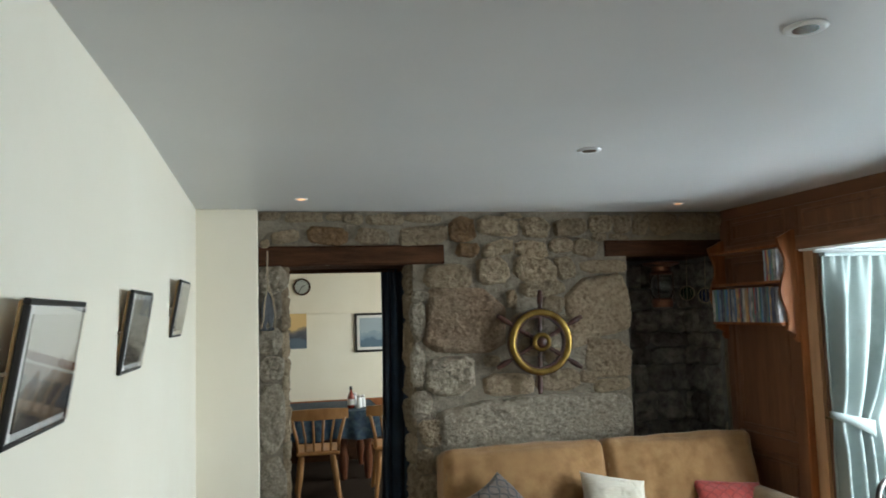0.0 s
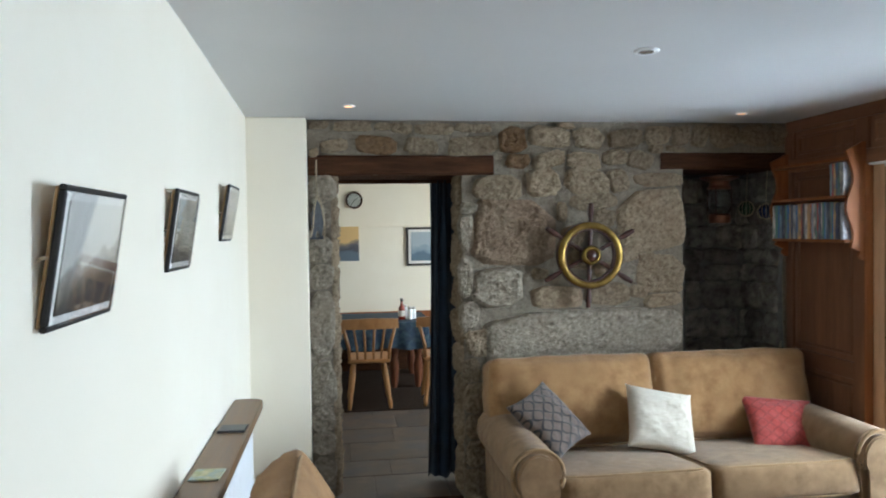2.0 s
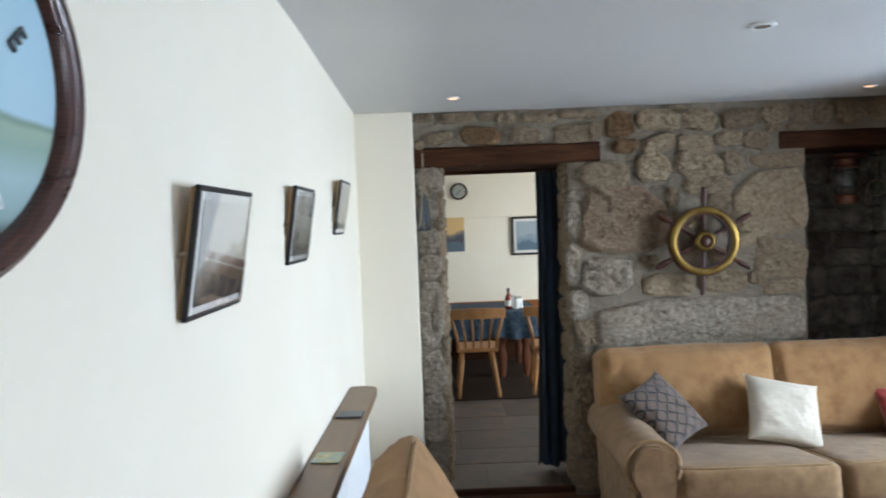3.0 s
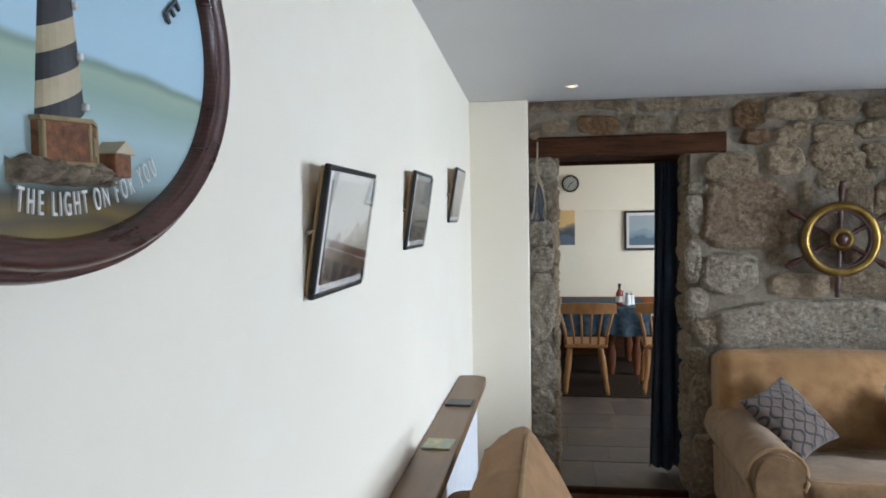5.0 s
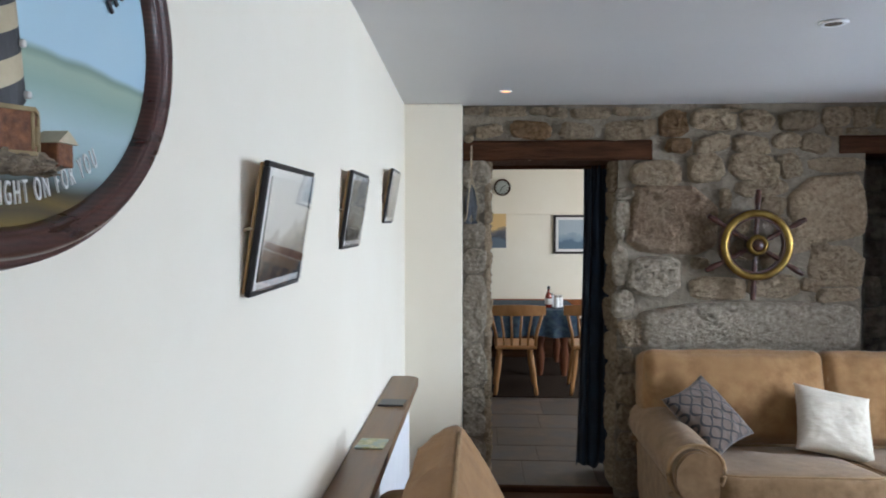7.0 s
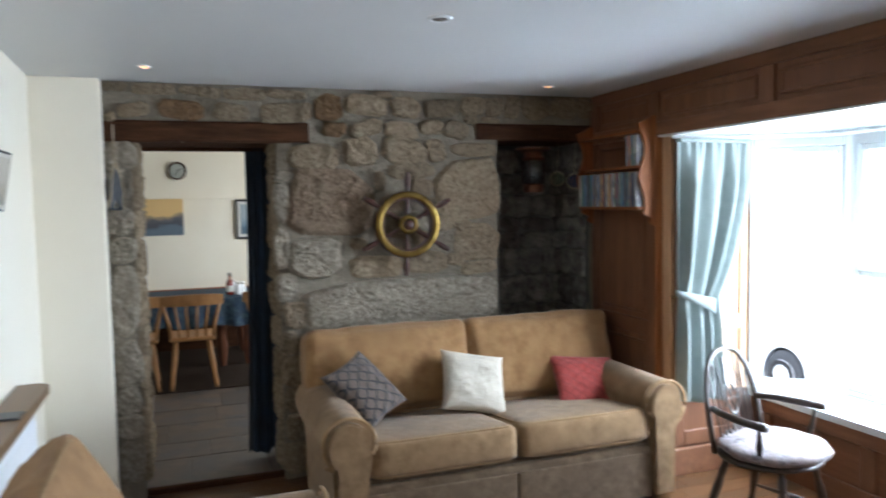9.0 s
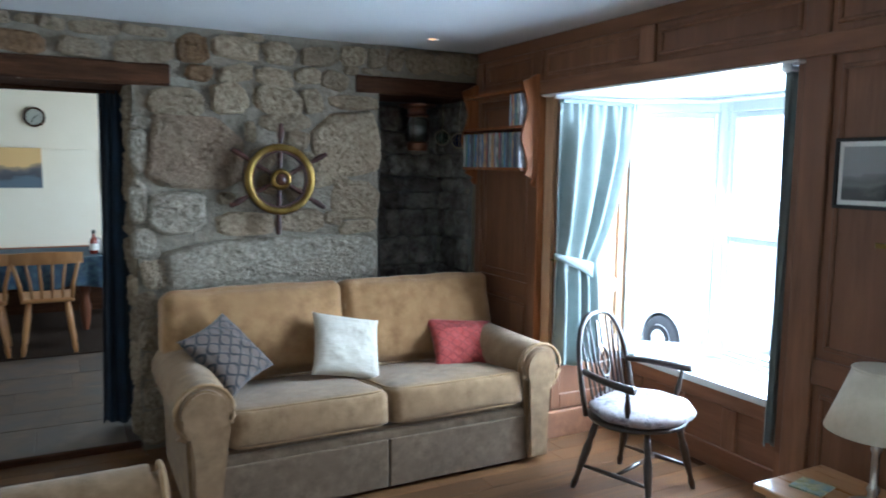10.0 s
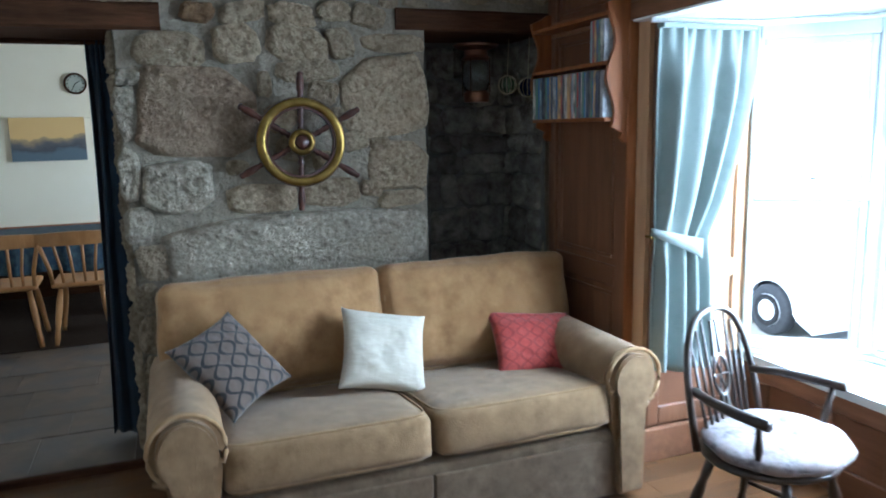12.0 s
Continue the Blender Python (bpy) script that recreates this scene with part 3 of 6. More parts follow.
def stone(x, z, w, h, seed, proud=0.03, mat=None, parent=None, face=None, turn=None, spread=1.15, slant=0.0):
    """One rough-hewn stone: a broken, angular outline, a nearly flat face with chiselled relief, edges sunk in the mortar."""
    rnd = random.Random(seed * 7919 + 13)
    n = max(28, min(140, int((w + h) * 2 / 0.022)))
    bm = bmesh.new()
    steps = max(5, min(16, int(min(w, h) / 0.013)))
    rings = [(1.02, -0.02), (0.995, 0.15), (0.96, 0.60), (0.90, 0.88)] + [(0.90 * (1 - k / steps), 1.0) for k in range(1, steps)]
    lean = math.tan(radians(slant)) + rnd.uniform(-0.10, 0.10) * min(1.0, 0.10 / max(w, h))
    cuts = [(math.cos(radians(b)), math.sin(radians(b)), rnd.uniform(0.98, 1.34)) for b in (45 + rnd.uniform(-12, 12), 135 + rnd.uniform(-12, 12), 225 + rnd.uniform(-12, 12), 315 + rnd.uniform(-12, 12))]
    tilt_x, tilt_z = rnd.uniform(-0.6, 0.6), rnd.uniform(-0.6, 0.6)
    power = rnd.uniform(0.32, 0.54)
    skew = rnd.uniform(-0.25, 0.25) * min(1.0, 0.12 / w)
    phase, loops = rnd.uniform(0, 6.28), []
    radii = [1 + 0.20 * min(1.0, 0.16 / w + 0.15) * noise.noise(Vector((2.0 * math.cos(6.283 * k / n), 2.0 * math.sin(6.283 * k / n), seed * 1.7))) + rnd.uniform(-0.022, 0.022) * min(1.0, 0.14 / w) for k in range(n)]
    for s, d in rings:
        loop = []
        for k in range(n):
            a = 2 * math.pi * k / n
            c, sn = math.cos(a), math.sin(a)
            px = math.copysign(abs(c) ** power, c) * w / 2 * s * radii[k] * spread
            pz = math.copysign(abs(sn) ** power, sn) * h / 2 * s * radii[k] * spread
            for ca, sa, far in cuts:
                over = 2 * px / w * ca + 2 * pz / h * sa - far * s * spread
                if over > 0:
                    px, pz = px - over * ca * w / 2, pz - over * sa * h / 2
            pz += skew * px * 0.5
            px, pz = px - lean * pz, pz + lean * px
            depth = proud * d * (1 + tilt_x * px / w + tilt_z * pz / h) if d > 0 else -0.02
            if d > 0.3:
                q = Vector((px * 20 + seed * 3.1, pz * 20, seed * 0.37))
                depth += 0.012 * noise.noise(q) + 0.012 * noise.noise(q * 2.3) + 0.010 * noise.noise(q * 4.6)
            loop.append(bm.verts.new((px, -depth, pz)))
        loops.append(loop)
    for a, b in zip(loops, loops[1:]):
        for k in range(n):
            bm.faces.new((a[k], a[(k + 1) % n], b[(k + 1) % n], b[k]))
    bm.faces.new(loops[-1])
    m = Matrix.Translation((x, face if face is not None else FACE, z))
    if turn is not None:
        m = turn
    return part("stone", bm, mat or M_STONE, parent or wall_stone, smooth=True, pose_=m)


# each stone: middle x and z, width, height, slant in degrees
TOP_COURSE = ((0.144, 2.112, 0.117, 0.045, 0), (0.319, 2.106, 0.21, 0.056, 2), (0.49, 2.108, 0.09, 0.04, 0), (0.590, 2.098, 0.11, 0.057, -3), (0.763, 2.095, 0.22, 0.062, 2), (0.225, 2.001, 0.15, 0.068, 6),
              (0.697, 1.998, 0.18, 0.09, -3), (0.981, 2.000, 0.28, 0.105, 3), (0.98, 2.100, 0.20, 0.045, 0), (0.115, 1.96, 0.05, 0.05, 0))
TOP_COURSE_RUST = ((0.448, 2.004, 0.225, 0.092, -2), (1.208, 2.035, 0.155, 0.14, 4), (1.238, 1.918, 0.13, 0.08, -6))
TOP_COURSE_2 = ((1.418, 2.055, 0.235, 0.115, -5), (1.649, 2.045, 0.17, 0.11, 6), (1.411, 1.925, 0.185, 0.085, 8), (1.62, 1.918, 0.19, 0.095, -10), (1.864, 2.045, 0.215, 0.10, 3), (1.80, 1.940, 0.14, 0.09, 12),
                (1.950, 1.925, 0.15, 0.10, -8), (2.06, 2.065, 0.15, 0.11, 0), (2.05, 1.985, 0.09, 0.05, 5), (2.20, 2.062, 0.11, 0.11, 4), (2.314, 2.064, 0.09, 0.125, -5), (2.468, 2.063, 0.185, 0.125, 3),
                (2.66, 2.067, 0.18, 0.125, -3), (2.80, 2.07, 0.09, 0.12, 2), (1.52, 2.115, 0.10, 0.035, 0), (2.17, 1.985, 0.12, 0.035, 0))
MID_COURSE = ((1.118, 1.772, 0.27, 0.138, -3), (1.385, 1.797, 0.185, 0.148, 4), (1.640, 1.797, 0.255, 0.148, -6), (1.821, 1.808, 0.115, 0.125, 10), (2.063, 1.812, 0.29, 0.078, 0), (1.488, 1.633, 0.062, 0.105, -4),
              (1.677, 1.692, 0.265, 0.098, 3), (1.736, 1.598, 0.13, 0.10, -12), (1.873, 1.385, 0.125, 0.085, 6), (1.984, 1.377, 0.085, 0.05, 0), (2.072, 1.273, 0.28, 0.215, -2), (2.083, 1.121, 0.205, 0.078, 2))
LOW_COURSE = ((1.451, 1.152, 0.30, 0.12, 2), (1.357, 1.287, 0.095, 0.062, 5), (1.750, 1.165, 0.265, 0.13, -4), (1.55, 1.49, 0.13, 0.12, 8), (1.60, 1.36, 0.15, 0.11, -6), (1.74, 1.30, 0.12, 0.09, 4), (1.79, 1.48, 0.08, 0.10, 0),
              (1.94, 1.17, 0.10, 0.07, 0), (1.20, 0.62, 0.36, 0.18, 0), (1.60, 0.60, 0.38, 0.2, 0), (2.02, 0.60, 0.36, 0.2, 0), (1.16, 0.38, 0.28, 0.2, 0), (1.5, 0.36, 0.34, 0.22, 0), (1.95, 0.36, 0.44, 0.22, 0))
JAMBS = ((0.152, 1.765, 0.15, 0.155, 0), (0.141, 1.615, 0.11, 0.12, 3), (0.141, 1.439, 0.12, 0.135, 0), (0.142, 1.296, 0.127, 0.13, -2), (0.145, 1.035, 0.132, 0.36, 0), (0.146, 0.715, 0.13, 0.235, 2), (0.142, 0.525, 0.122, 0.135, 0),
         (0.144, 0.393, 0.122, 0.12, 0), (0.145, 0.205, 0.12, 0.21, 0), (0.955, 1.66, 0.09, 0.06, 0), (0.94, 1.520, 0.085, 0.21, 3), (0.935, 1.270, 0.08, 0.21, -2), (0.952, 1.071, 0.11, 0.14, 0))
JAMBS_2 = ((1.005, 0.905, 0.13, 0.155, 4), (0.962, 0.755, 0.10, 0.13, 0), (1.045, 0.74, 0.06, 0.10, 0), (0.985, 0.597, 0.13, 0.17, -3), (0.975, 0.435, 0.10, 0.13, 0), (0.985, 0.290, 0.12, 0.14, 3), (0.98, 0.12, 0.12, 0.17, 0))
ROSE = ((1.215, 1.517, 0.47, 0.365, -2),)
PALE = ((1.62, 0.912, 1.12, 0.325, 0), (1.118, 1.213, 0.275, 0.205, -2))
BUFF = ((2.018, 1.578, 0.385, 0.345, 3),)
seed = 0
for group, proud, mat in ((TOP_COURSE, 0.026, M_STONE), (TOP_COURSE_RUST, 0.026, M_STONE_RUST), (TOP_COURSE_2, 0.026, M_STONE), (MID_COURSE, 0.030, M_STONE), (LOW_COURSE, 0.026, M_STONE), (JAMBS, 0.022, M_STONE_PALE),
                          (JAMBS_2, 0.022, M_STONE), (ROSE, 0.034, M_STONE_ROSE), (PALE, 0.045, M_STONE_PALE), (BUFF, 0.036, M_STONE)):
    for x, z, w, h, slant in group:
        seed += 1
        stone(x, z, w, h, seed, proud, mat, spread=1.035, slant=slant)
part("stone", box(1.70, 1.755, FACE - 0.014, FACE + 0.02, 1.022, 1.045, 0.006, 2), M_STONE_DARK, wall_stone, "dark slate chip in the mortar")
# stones of the doorway's cheeks
for side, x, turn in ((0, DOOR1 - 0.002, -90), (1, DOOR0 + 0.002, 90)):
    z = 0.08
    while z < 1.75:
        h = random.uniform(0.13, 0.26)
        for y, w in ((4.03, 0.17), (4.29, 0.2))[: 1 + side]:
            seed += 1
            stone(0, 0, w, h * 0.92, seed, 0.03, None, wall_stone, turn=Matrix.Translation((x, y, z + h / 2)) @ Matrix.Rotation(radians(turn), 4, "Z"))
        z += h
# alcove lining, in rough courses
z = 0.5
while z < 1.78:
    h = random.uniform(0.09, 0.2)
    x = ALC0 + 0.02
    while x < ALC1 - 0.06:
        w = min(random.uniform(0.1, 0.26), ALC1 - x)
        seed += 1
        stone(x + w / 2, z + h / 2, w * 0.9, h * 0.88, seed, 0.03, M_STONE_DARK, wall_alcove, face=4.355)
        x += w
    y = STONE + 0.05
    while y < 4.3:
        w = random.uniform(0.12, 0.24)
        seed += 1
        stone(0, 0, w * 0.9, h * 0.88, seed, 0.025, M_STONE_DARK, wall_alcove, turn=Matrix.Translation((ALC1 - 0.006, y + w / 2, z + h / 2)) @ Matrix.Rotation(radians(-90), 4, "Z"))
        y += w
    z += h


def beam(name, x0, x1, y0, y1, z0, z1, label):
    bm = bmesh.new()
    n = 14
    rings = []
    for i in range(n + 1):
        x = x0 + (x1 - x0) * i / n
        j = 0.006
        o = [j * noise.noise(Vector((x * 6, k * 3.1, z0))) for k in range(8)]
        rings.append([bm.verts.new((x, y, z)) for y, z in ((y0 + o[0], z0 + 0.012 + o[1]), (y0 + 0.014, z0 + o[2]), (y1, z0 + o[3]), (y1, z1), (y0 + 0.012, z1 + o[4] * 0.5), (y0 + o[5], z1 - 0.012))])
    for a, b in zip(rings, rings[1:]):
        for k in range(6):
            bm.faces.new((a[k], a[(k + 1) % 6], b[(k + 1) % 6], b[k]))
    bm.faces.new(rings[0][::-1]), bm.faces.new(rings[-1])
    return tagged(part(name, bm, M_BEAM), label, "beam")


beam("lintel_beam", 0.082, 1.095, STONE - 0.022, 4.41, 1.842, 1.948, "dark oak lintel beam over the stone doorway")
beam("lintel_beam", 2.075, RIGHT - 0.012, STONE - 0.018, 4.36, 1.872, 1.965, "dark oak lintel beam over the alcove")

# ---- dining room behind the doorway ----
DF, FARW, DTOP = 0.03, 7.9, 2.35
bm = bmesh.new()
box(-2.2, 3.2, FARW, FARW + 0.2, -0.1, DTOP, bm=bm)
box(-2.2, 3.0, FARW - 0.035, FARW + 0.01, -0.1, 1.588, 0.008, 2, bm)
wall_far = tag_structure(part("wall_north", bm, M_PLASTER), "cream plaster dining room wall with a low ledge", "wall")
bm = box(-2.4, -2.2, BACK, FARW + 0.2, -0.1, DTOP)
tag_structure(part("wall_dining_west", bm, M_PLASTER), "plain cream plaster wall", "wall")
bm = bmesh.new()
for y0, y1, z0, z1 in ((BACK, 5.2, -0.1, DTOP), (6.8, FARW + 0.2, -0.1, DTOP), (5.2, 6.8, -0.1, 0.85), (5.2, 6.8, 1.85, DTOP)):
    box(3.0, 3.25, y0, y1, z0, z1, bm=bm)
tag_structure(part("wall_dining_east", bm, M_PLASTER), "plain cream plaster wall with a window", "wall")
bm = box(-2.4, LEFT - 0.3, 4.22, BACK + 0.062, -0.1, DTOP)
box(LEFT - 0.3, RIGHT + 0.3, BACK + 0.001, BACK + 0.06, TOP, DTOP, bm=bm)
box(1.12, RIGHT + 0.3, BACK + 0.001, BACK + 0.05, -0.1, TOP, bm=bm)
tag_structure(part("wall_dining_south", bm, M_PLASTER), "plain cream plaster wall", "wall")
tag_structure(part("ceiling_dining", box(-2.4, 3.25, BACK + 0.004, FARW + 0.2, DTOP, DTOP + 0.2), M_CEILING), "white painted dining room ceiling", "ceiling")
part("dado_rail", box(-2.19, 2.99, FARW - 0.075, FARW - 0.036, 0.585, 0.668, 0.008), M_SHELFWOOD, wall_far, "reddish varnished wooden dado rail")
part("bench_back", box(-2.19, 2.99, FARW - 0.06, FARW - 0.036, DF, 0.46, 0.004, 1), M_BEAM, wall_far, "dark wooden panel below the rail")


# ---- sofa ----
def creased(bm, depth, seed):
    """Presses soft upright creases into a cushion's front."""
    for v in bm.verts:
        if v.co.y < 0:
            v.co.y += depth * max(0.0, noise.noise(Vector((v.co.x * 13 + seed, seed, v.co.z * 3.0)))) + 0.4 * depth * noise.noise(Vector((v.co.x * 30, seed, v.co.z * 9)))
    return bm


def roll_arm(parent, side, y0, y1, base, roll_z, name_mat):
    """A rolled sofa arm, its scroll turned outwards. side: -1 left, 1 right."""
    r, w = 0.116, 0.155
    pts = [(0.0, 0.03)]
    pts += [(0.0, roll_z - 0.03)]
    for k in range(17):
        a = radians(205 - k * (205 + 65) / 16)
        pts.append((w * 0.42 + r * math.cos(a) + 0.012, roll_z + r * math.sin(a)))
    pts += [(w - 0.01, roll_z - 0.11), (w - 0.02, 0.03)]
    world_pts = [(base + side * x, z) for x, z in pts]
    bm = extrude_profile(world_pts, y0, y1, bevel=0.024)
    arm = part("arm", bm, M_SOFA_SEAT, parent, smooth="auto")
    inner = [(base + side * (0.5 * w + (x - 0.5 * w) * 0.80), 0.05 + (z - 0.05) * 0.965) for x, z in pts]
    part("arm_front", extrude_profile(inner, y0 - 0.022, y0 + 0.01, bevel=0.008), M_SOFA_SEAT, arm)
    loop = [(x, y0 - 0.006, z) for x, z in world_pts[1:-1]]
    part("piping", tube(loop, 0.008, 6), M_PIPING, arm, smooth=True)
    return arm


def cushion_with_piping(name, parent, m, sx, sy, sz, r, puff, mat, seed=0.0, label="", wobble=0.006):
    c = part(name, soft_box(sx, sy, sz, r, puff, 11, wobble, seed), mat, parent, label, smooth=True, pose_=m)
    hx, hy = sx / 2 - r * 0.3, sy / 2 - r * 0.3
    for z in (sz - r * 0.25, r * 0.25):
        loop = []
        for k in range(48):
            a = 2 * math.pi * k / 48
            cx, cy = math.cos(a), math.sin(a)
            loop.append((math.copysign(abs(cx) ** 0.2, cx) * hx, math.copysign(abs(cy) ** 0.2, cy) * hy, z))
        part("piping", tube(loop, 0.0052, 6, True), M_PIPING, c, smooth=True)
    return c


sofa = thing("sofa", pose(1.87, 3.4, 0), "two-seater tan chenille sofa with rolled arms", "sofa")
X0, X1, YF, YB = -0.885, 0.875, -0.46, 0.44      # arms' outer faces, front and back, from the sofa's middle
roll_arm(sofa, -1, YF - 0.01, 0.34, X0 + 0.155, 0.485, M_SOFA)
roll_arm(sofa, 1, YF - 0.01, 0.34, X1 - 0.155, 0.485, M_SOFA)
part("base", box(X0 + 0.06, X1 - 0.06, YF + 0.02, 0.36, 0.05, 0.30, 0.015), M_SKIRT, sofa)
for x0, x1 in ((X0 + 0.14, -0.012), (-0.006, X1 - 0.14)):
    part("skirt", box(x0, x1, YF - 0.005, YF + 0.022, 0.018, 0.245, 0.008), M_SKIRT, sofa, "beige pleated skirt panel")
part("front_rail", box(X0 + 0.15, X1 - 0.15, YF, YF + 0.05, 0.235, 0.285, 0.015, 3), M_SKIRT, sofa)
part("back_frame", soft_box(1.70, 0.18, 0.72, 0.06, (0.0, 0.02, 0.0)), M_SOFA, sofa, smooth=True, pose_=pose(-0.005, 0.37, 0.04, -6))
for x, s in ((-0.362, 1.0), (0.352, 2.0)):
    cushion_with_piping("seat_cushion", sofa, pose(x, -0.13, 0.268, -7), 0.70, 0.72, 0.165, 0.028, (0.004, 0.012, 0.016), M_SOFA_SEAT, s, "piped seat cushion")
for x, w, s in ((-0.43, 0.885, 3.0), (0.455, 0.885, 4.0)):
    part("back_cushion", creased(soft_box(w, 0.23, 0.455, 0.05, (0.012, 0.055, 0.012), 25, 0.010, s), 0.018, s), M_SOFA, sofa, smooth=True, pose_=pose(x, 0.22, 0.40, -14))
    loop = []
    for k in range(56):
        a = 2 * math.pi * k / 56
        cx, cz = math.cos(a), math.sin(a)
        loop.append((x + math.copysign(abs(cx) ** 0.3, cx) * (w / 2 - 0.012), 0.20 + 0.06 * cz, 0.625 + math.copysign(abs(cz) ** 0.3, cz) * 0.21))
    part("piping", tube(loop, 0.006, 6, True), M_PIPING, sofa, smooth=True)
for x in (X0 + 0.1, X1 - 0.1):
    for y in (YF + 0.08, 0.3):
        part("foot", rod((x, y, 0), (x, y, 0.06), 0.02, 0.026), M_LACQUER, sofa)


# ---- scatter cushions ----
def pillow_mesh(w, h, t, seed, dent=0.0, n=40):
    bm = bmesh.new()
    sheets = []
    for s in (1, -1):
        grid = []
        for i in range(n + 1):
            row = []
            for k in range(n + 1):
                u, v = 2 * i / n - 1, 2 * k / n - 1
                edge = max(abs(u), abs(v))
                pinch = 1 - 0.10 * (1 - abs(u) ** 2) * abs(v) ** 4
                pinch2 = 1 - 0.10 * (1 - abs(v) ** 2) * abs(u) ** 4
                fat = ((1 - u * u) * (1 - v * v)) ** 0.42
                fold = (0.010 * noise.noise(Vector((u * 2.5 + seed, v * 3.5, s))) - 0.003 * (1 - abs(noise.noise(Vector((u * 1.6 + v * 2.2 + seed, v * 3.2 - u, s * 2))))) ** 6 + 0.004 * noise.noise(Vector((u * 9, v * 7 + seed, s)))) * fat
                d = dent * math.exp(-((u + 0.05) ** 2 + (v - 0.1) ** 2) * 9) if s > 0 else 0
                x, z, y = u * w / 2 * pinch2, v * h / 2 * pinch, -s * (t / 2 * fat + fold - d)
                row.append(bm.verts.new((x, y, z + h / 2)))
            grid.append(row)
        for i in range(n):
            for k in range(n):
                bm.faces.new((grid[i][k], grid[i + 1][k], grid[i + 1][k + 1], grid[i][k + 1]))
    bmesh.ops.remove_doubles(bm, verts=bm.verts, dist=0.0008)
    return bm


def trellis(name, ground, line, scale):
    """Cloth with a lattice of pointed ovals, woven in or coloured on."""
    m = material(name, ground, [c * 1.4 for c in ground], 40, 0.85, bump=0.4, bump_scale=120, sheen=0.2)
    t = m.node_tree
    n, link = t.nodes, t.links.new
    coord, sep = n.new("ShaderNodeTexCoord"), n.new("ShaderNodeSeparateXYZ")
    link(coord.outputs["Object"], sep.inputs[0])

    def math_node(op, a, b=None):
        k = n.new("ShaderNodeMath")
        k.operation = op
        for i, v in enumerate((a, b)):
            if v is None:
                continue
            if isinstance(v, (int, float)):
                k.inputs[i].default_value = v
            else:
                link(v, k.inputs[i])
        return k.outputs[0]
    x, z = math_node("MULTIPLY", sep.outputs[0], scale), math_node("MULTIPLY", sep.outputs[2], scale)
    a = math_node("SINE", math_node("MULTIPLY", z, 1.0))
    wav = math_node("MULTIPLY", a, 1.25)
    d1 = math_node("ABSOLUTE", math_node("SINE", math_node("ADD", math_node("MULTIPLY", x, 0.8), wav)))
    d2 = math_node("ABSOLUTE", math_node("SINE", math_node("SUBTRACT", math_node("MULTIPLY", x, 0.8), wav)))
    near = math_node("LESS_THAN", math_node("MINIMUM", d1, d2), 0.27)
    mix = n.new("ShaderNodeMix")
    mix.data_type = "RGBA"
    bsdf = n["Principled BSDF"]
    old = bsdf.inputs["Base Color"].links[0].from_socket
    link(near, mix.inputs["Factor"])
    link(old, mix.inputs["A"])
    mix.inputs["B"].default_value = (*line, 1)
    link(mix.outputs["Result"], bsdf.inputs["Base Color"])
    return m


M_TRELLIS = trellis("brown_trellis_cloth", (0.076, 0.053, 0.040), (0.011, 0.009, 0.009), 50)
# plain red cloth; the quilting grooves' shade is coloured as darker lines
M_QUILT = trellis("red_quilted_cloth", (0.27, 0.034, 0.027), (0.225, 0.027, 0.021), 60)


def scatter_cushion(m, w, h, t, mat, label, seed, dent=0.0):
    ob = part("cushion", pillow_mesh(w, h, t, seed, dent), mat, smooth=True, pose_=m)
    return tagged(ob, label, "cushion", "cushions on the sofa")


def leaning(base, across, up):
    """A pose with the base's middle at base, x along across and z along up."""
    u, v = Vector(across).normalized(), Vector(up)
    v = (v - v.dot(u) * u).normalized()
    return Matrix.Translation(base) @ Matrix((u, v.cross(u), v)).transposed().to_4x4()


scatter_cushion(leaning((1.338, 3.265, 0.49), (0.185, 0.15, 0.06), (-0.165, 0.17, 0.23)), 0.31, 0.35, 0.12, M_TRELLIS, "brown trellis-patterned cushion tipped on its corner on the sofa", 1.0)
scatter_cushion(leaning((1.780, 3.27, 0.444), (0.34, -0.03, -0.068), (0.08, 0.19, 0.242)), 0.35, 0.34, 0.14, M_WHITE_C, "cream textured cushion with a dented middle, on the sofa", 2.0, 0.016)
scatter_cushion(leaning((2.472, 3.29, 0.402), (0.385, -0.04, -0.036), (0.07, 0.19, 0.2)), 0.385, 0.31, 0.12, M_QUILT, "red quilted cushion leaning on the sofa's arm", 3.0)

# ---- armchair by the radiator ----
armchair = thing("armchair", pose(0.36, 1.80, 0, 0, 0, 90), "tan chenille armchair matching the sofa", "armchair")
roll_arm(armchair, -1, -0.45, 0.28, -0.32, 0.50, M_SOFA)
roll_arm(armchair, 1, -0.45, 0.28, 0.28, 0.50, M_SOFA)
part("base", box(-0.38, 0.34, -0.42, 0.32, 0.05, 0.30, 0.015), M_SKIRT, armchair)
part("back_frame", soft_box(0.74, 0.16, 0.66, 0.06), M_SOFA, armchair, smooth=True, pose_=pose(-0.02, 0.36, 0.05, -5))
cushion_with_piping("seat_cushion", armchair, pose(-0.02, -0.12, 0.30), 0.585, 0.66, 0.17, 0.05, (0, 0.01, 0.025), M_SOFA_SEAT, 5.0)
CREST_Y, CREST_Z = 0.265, 0.895
bm = soft_box(0.72, 0.30, 0.46, 0.03, (0.012, 0.0, 0.0), 21, 0.008, 6.0)
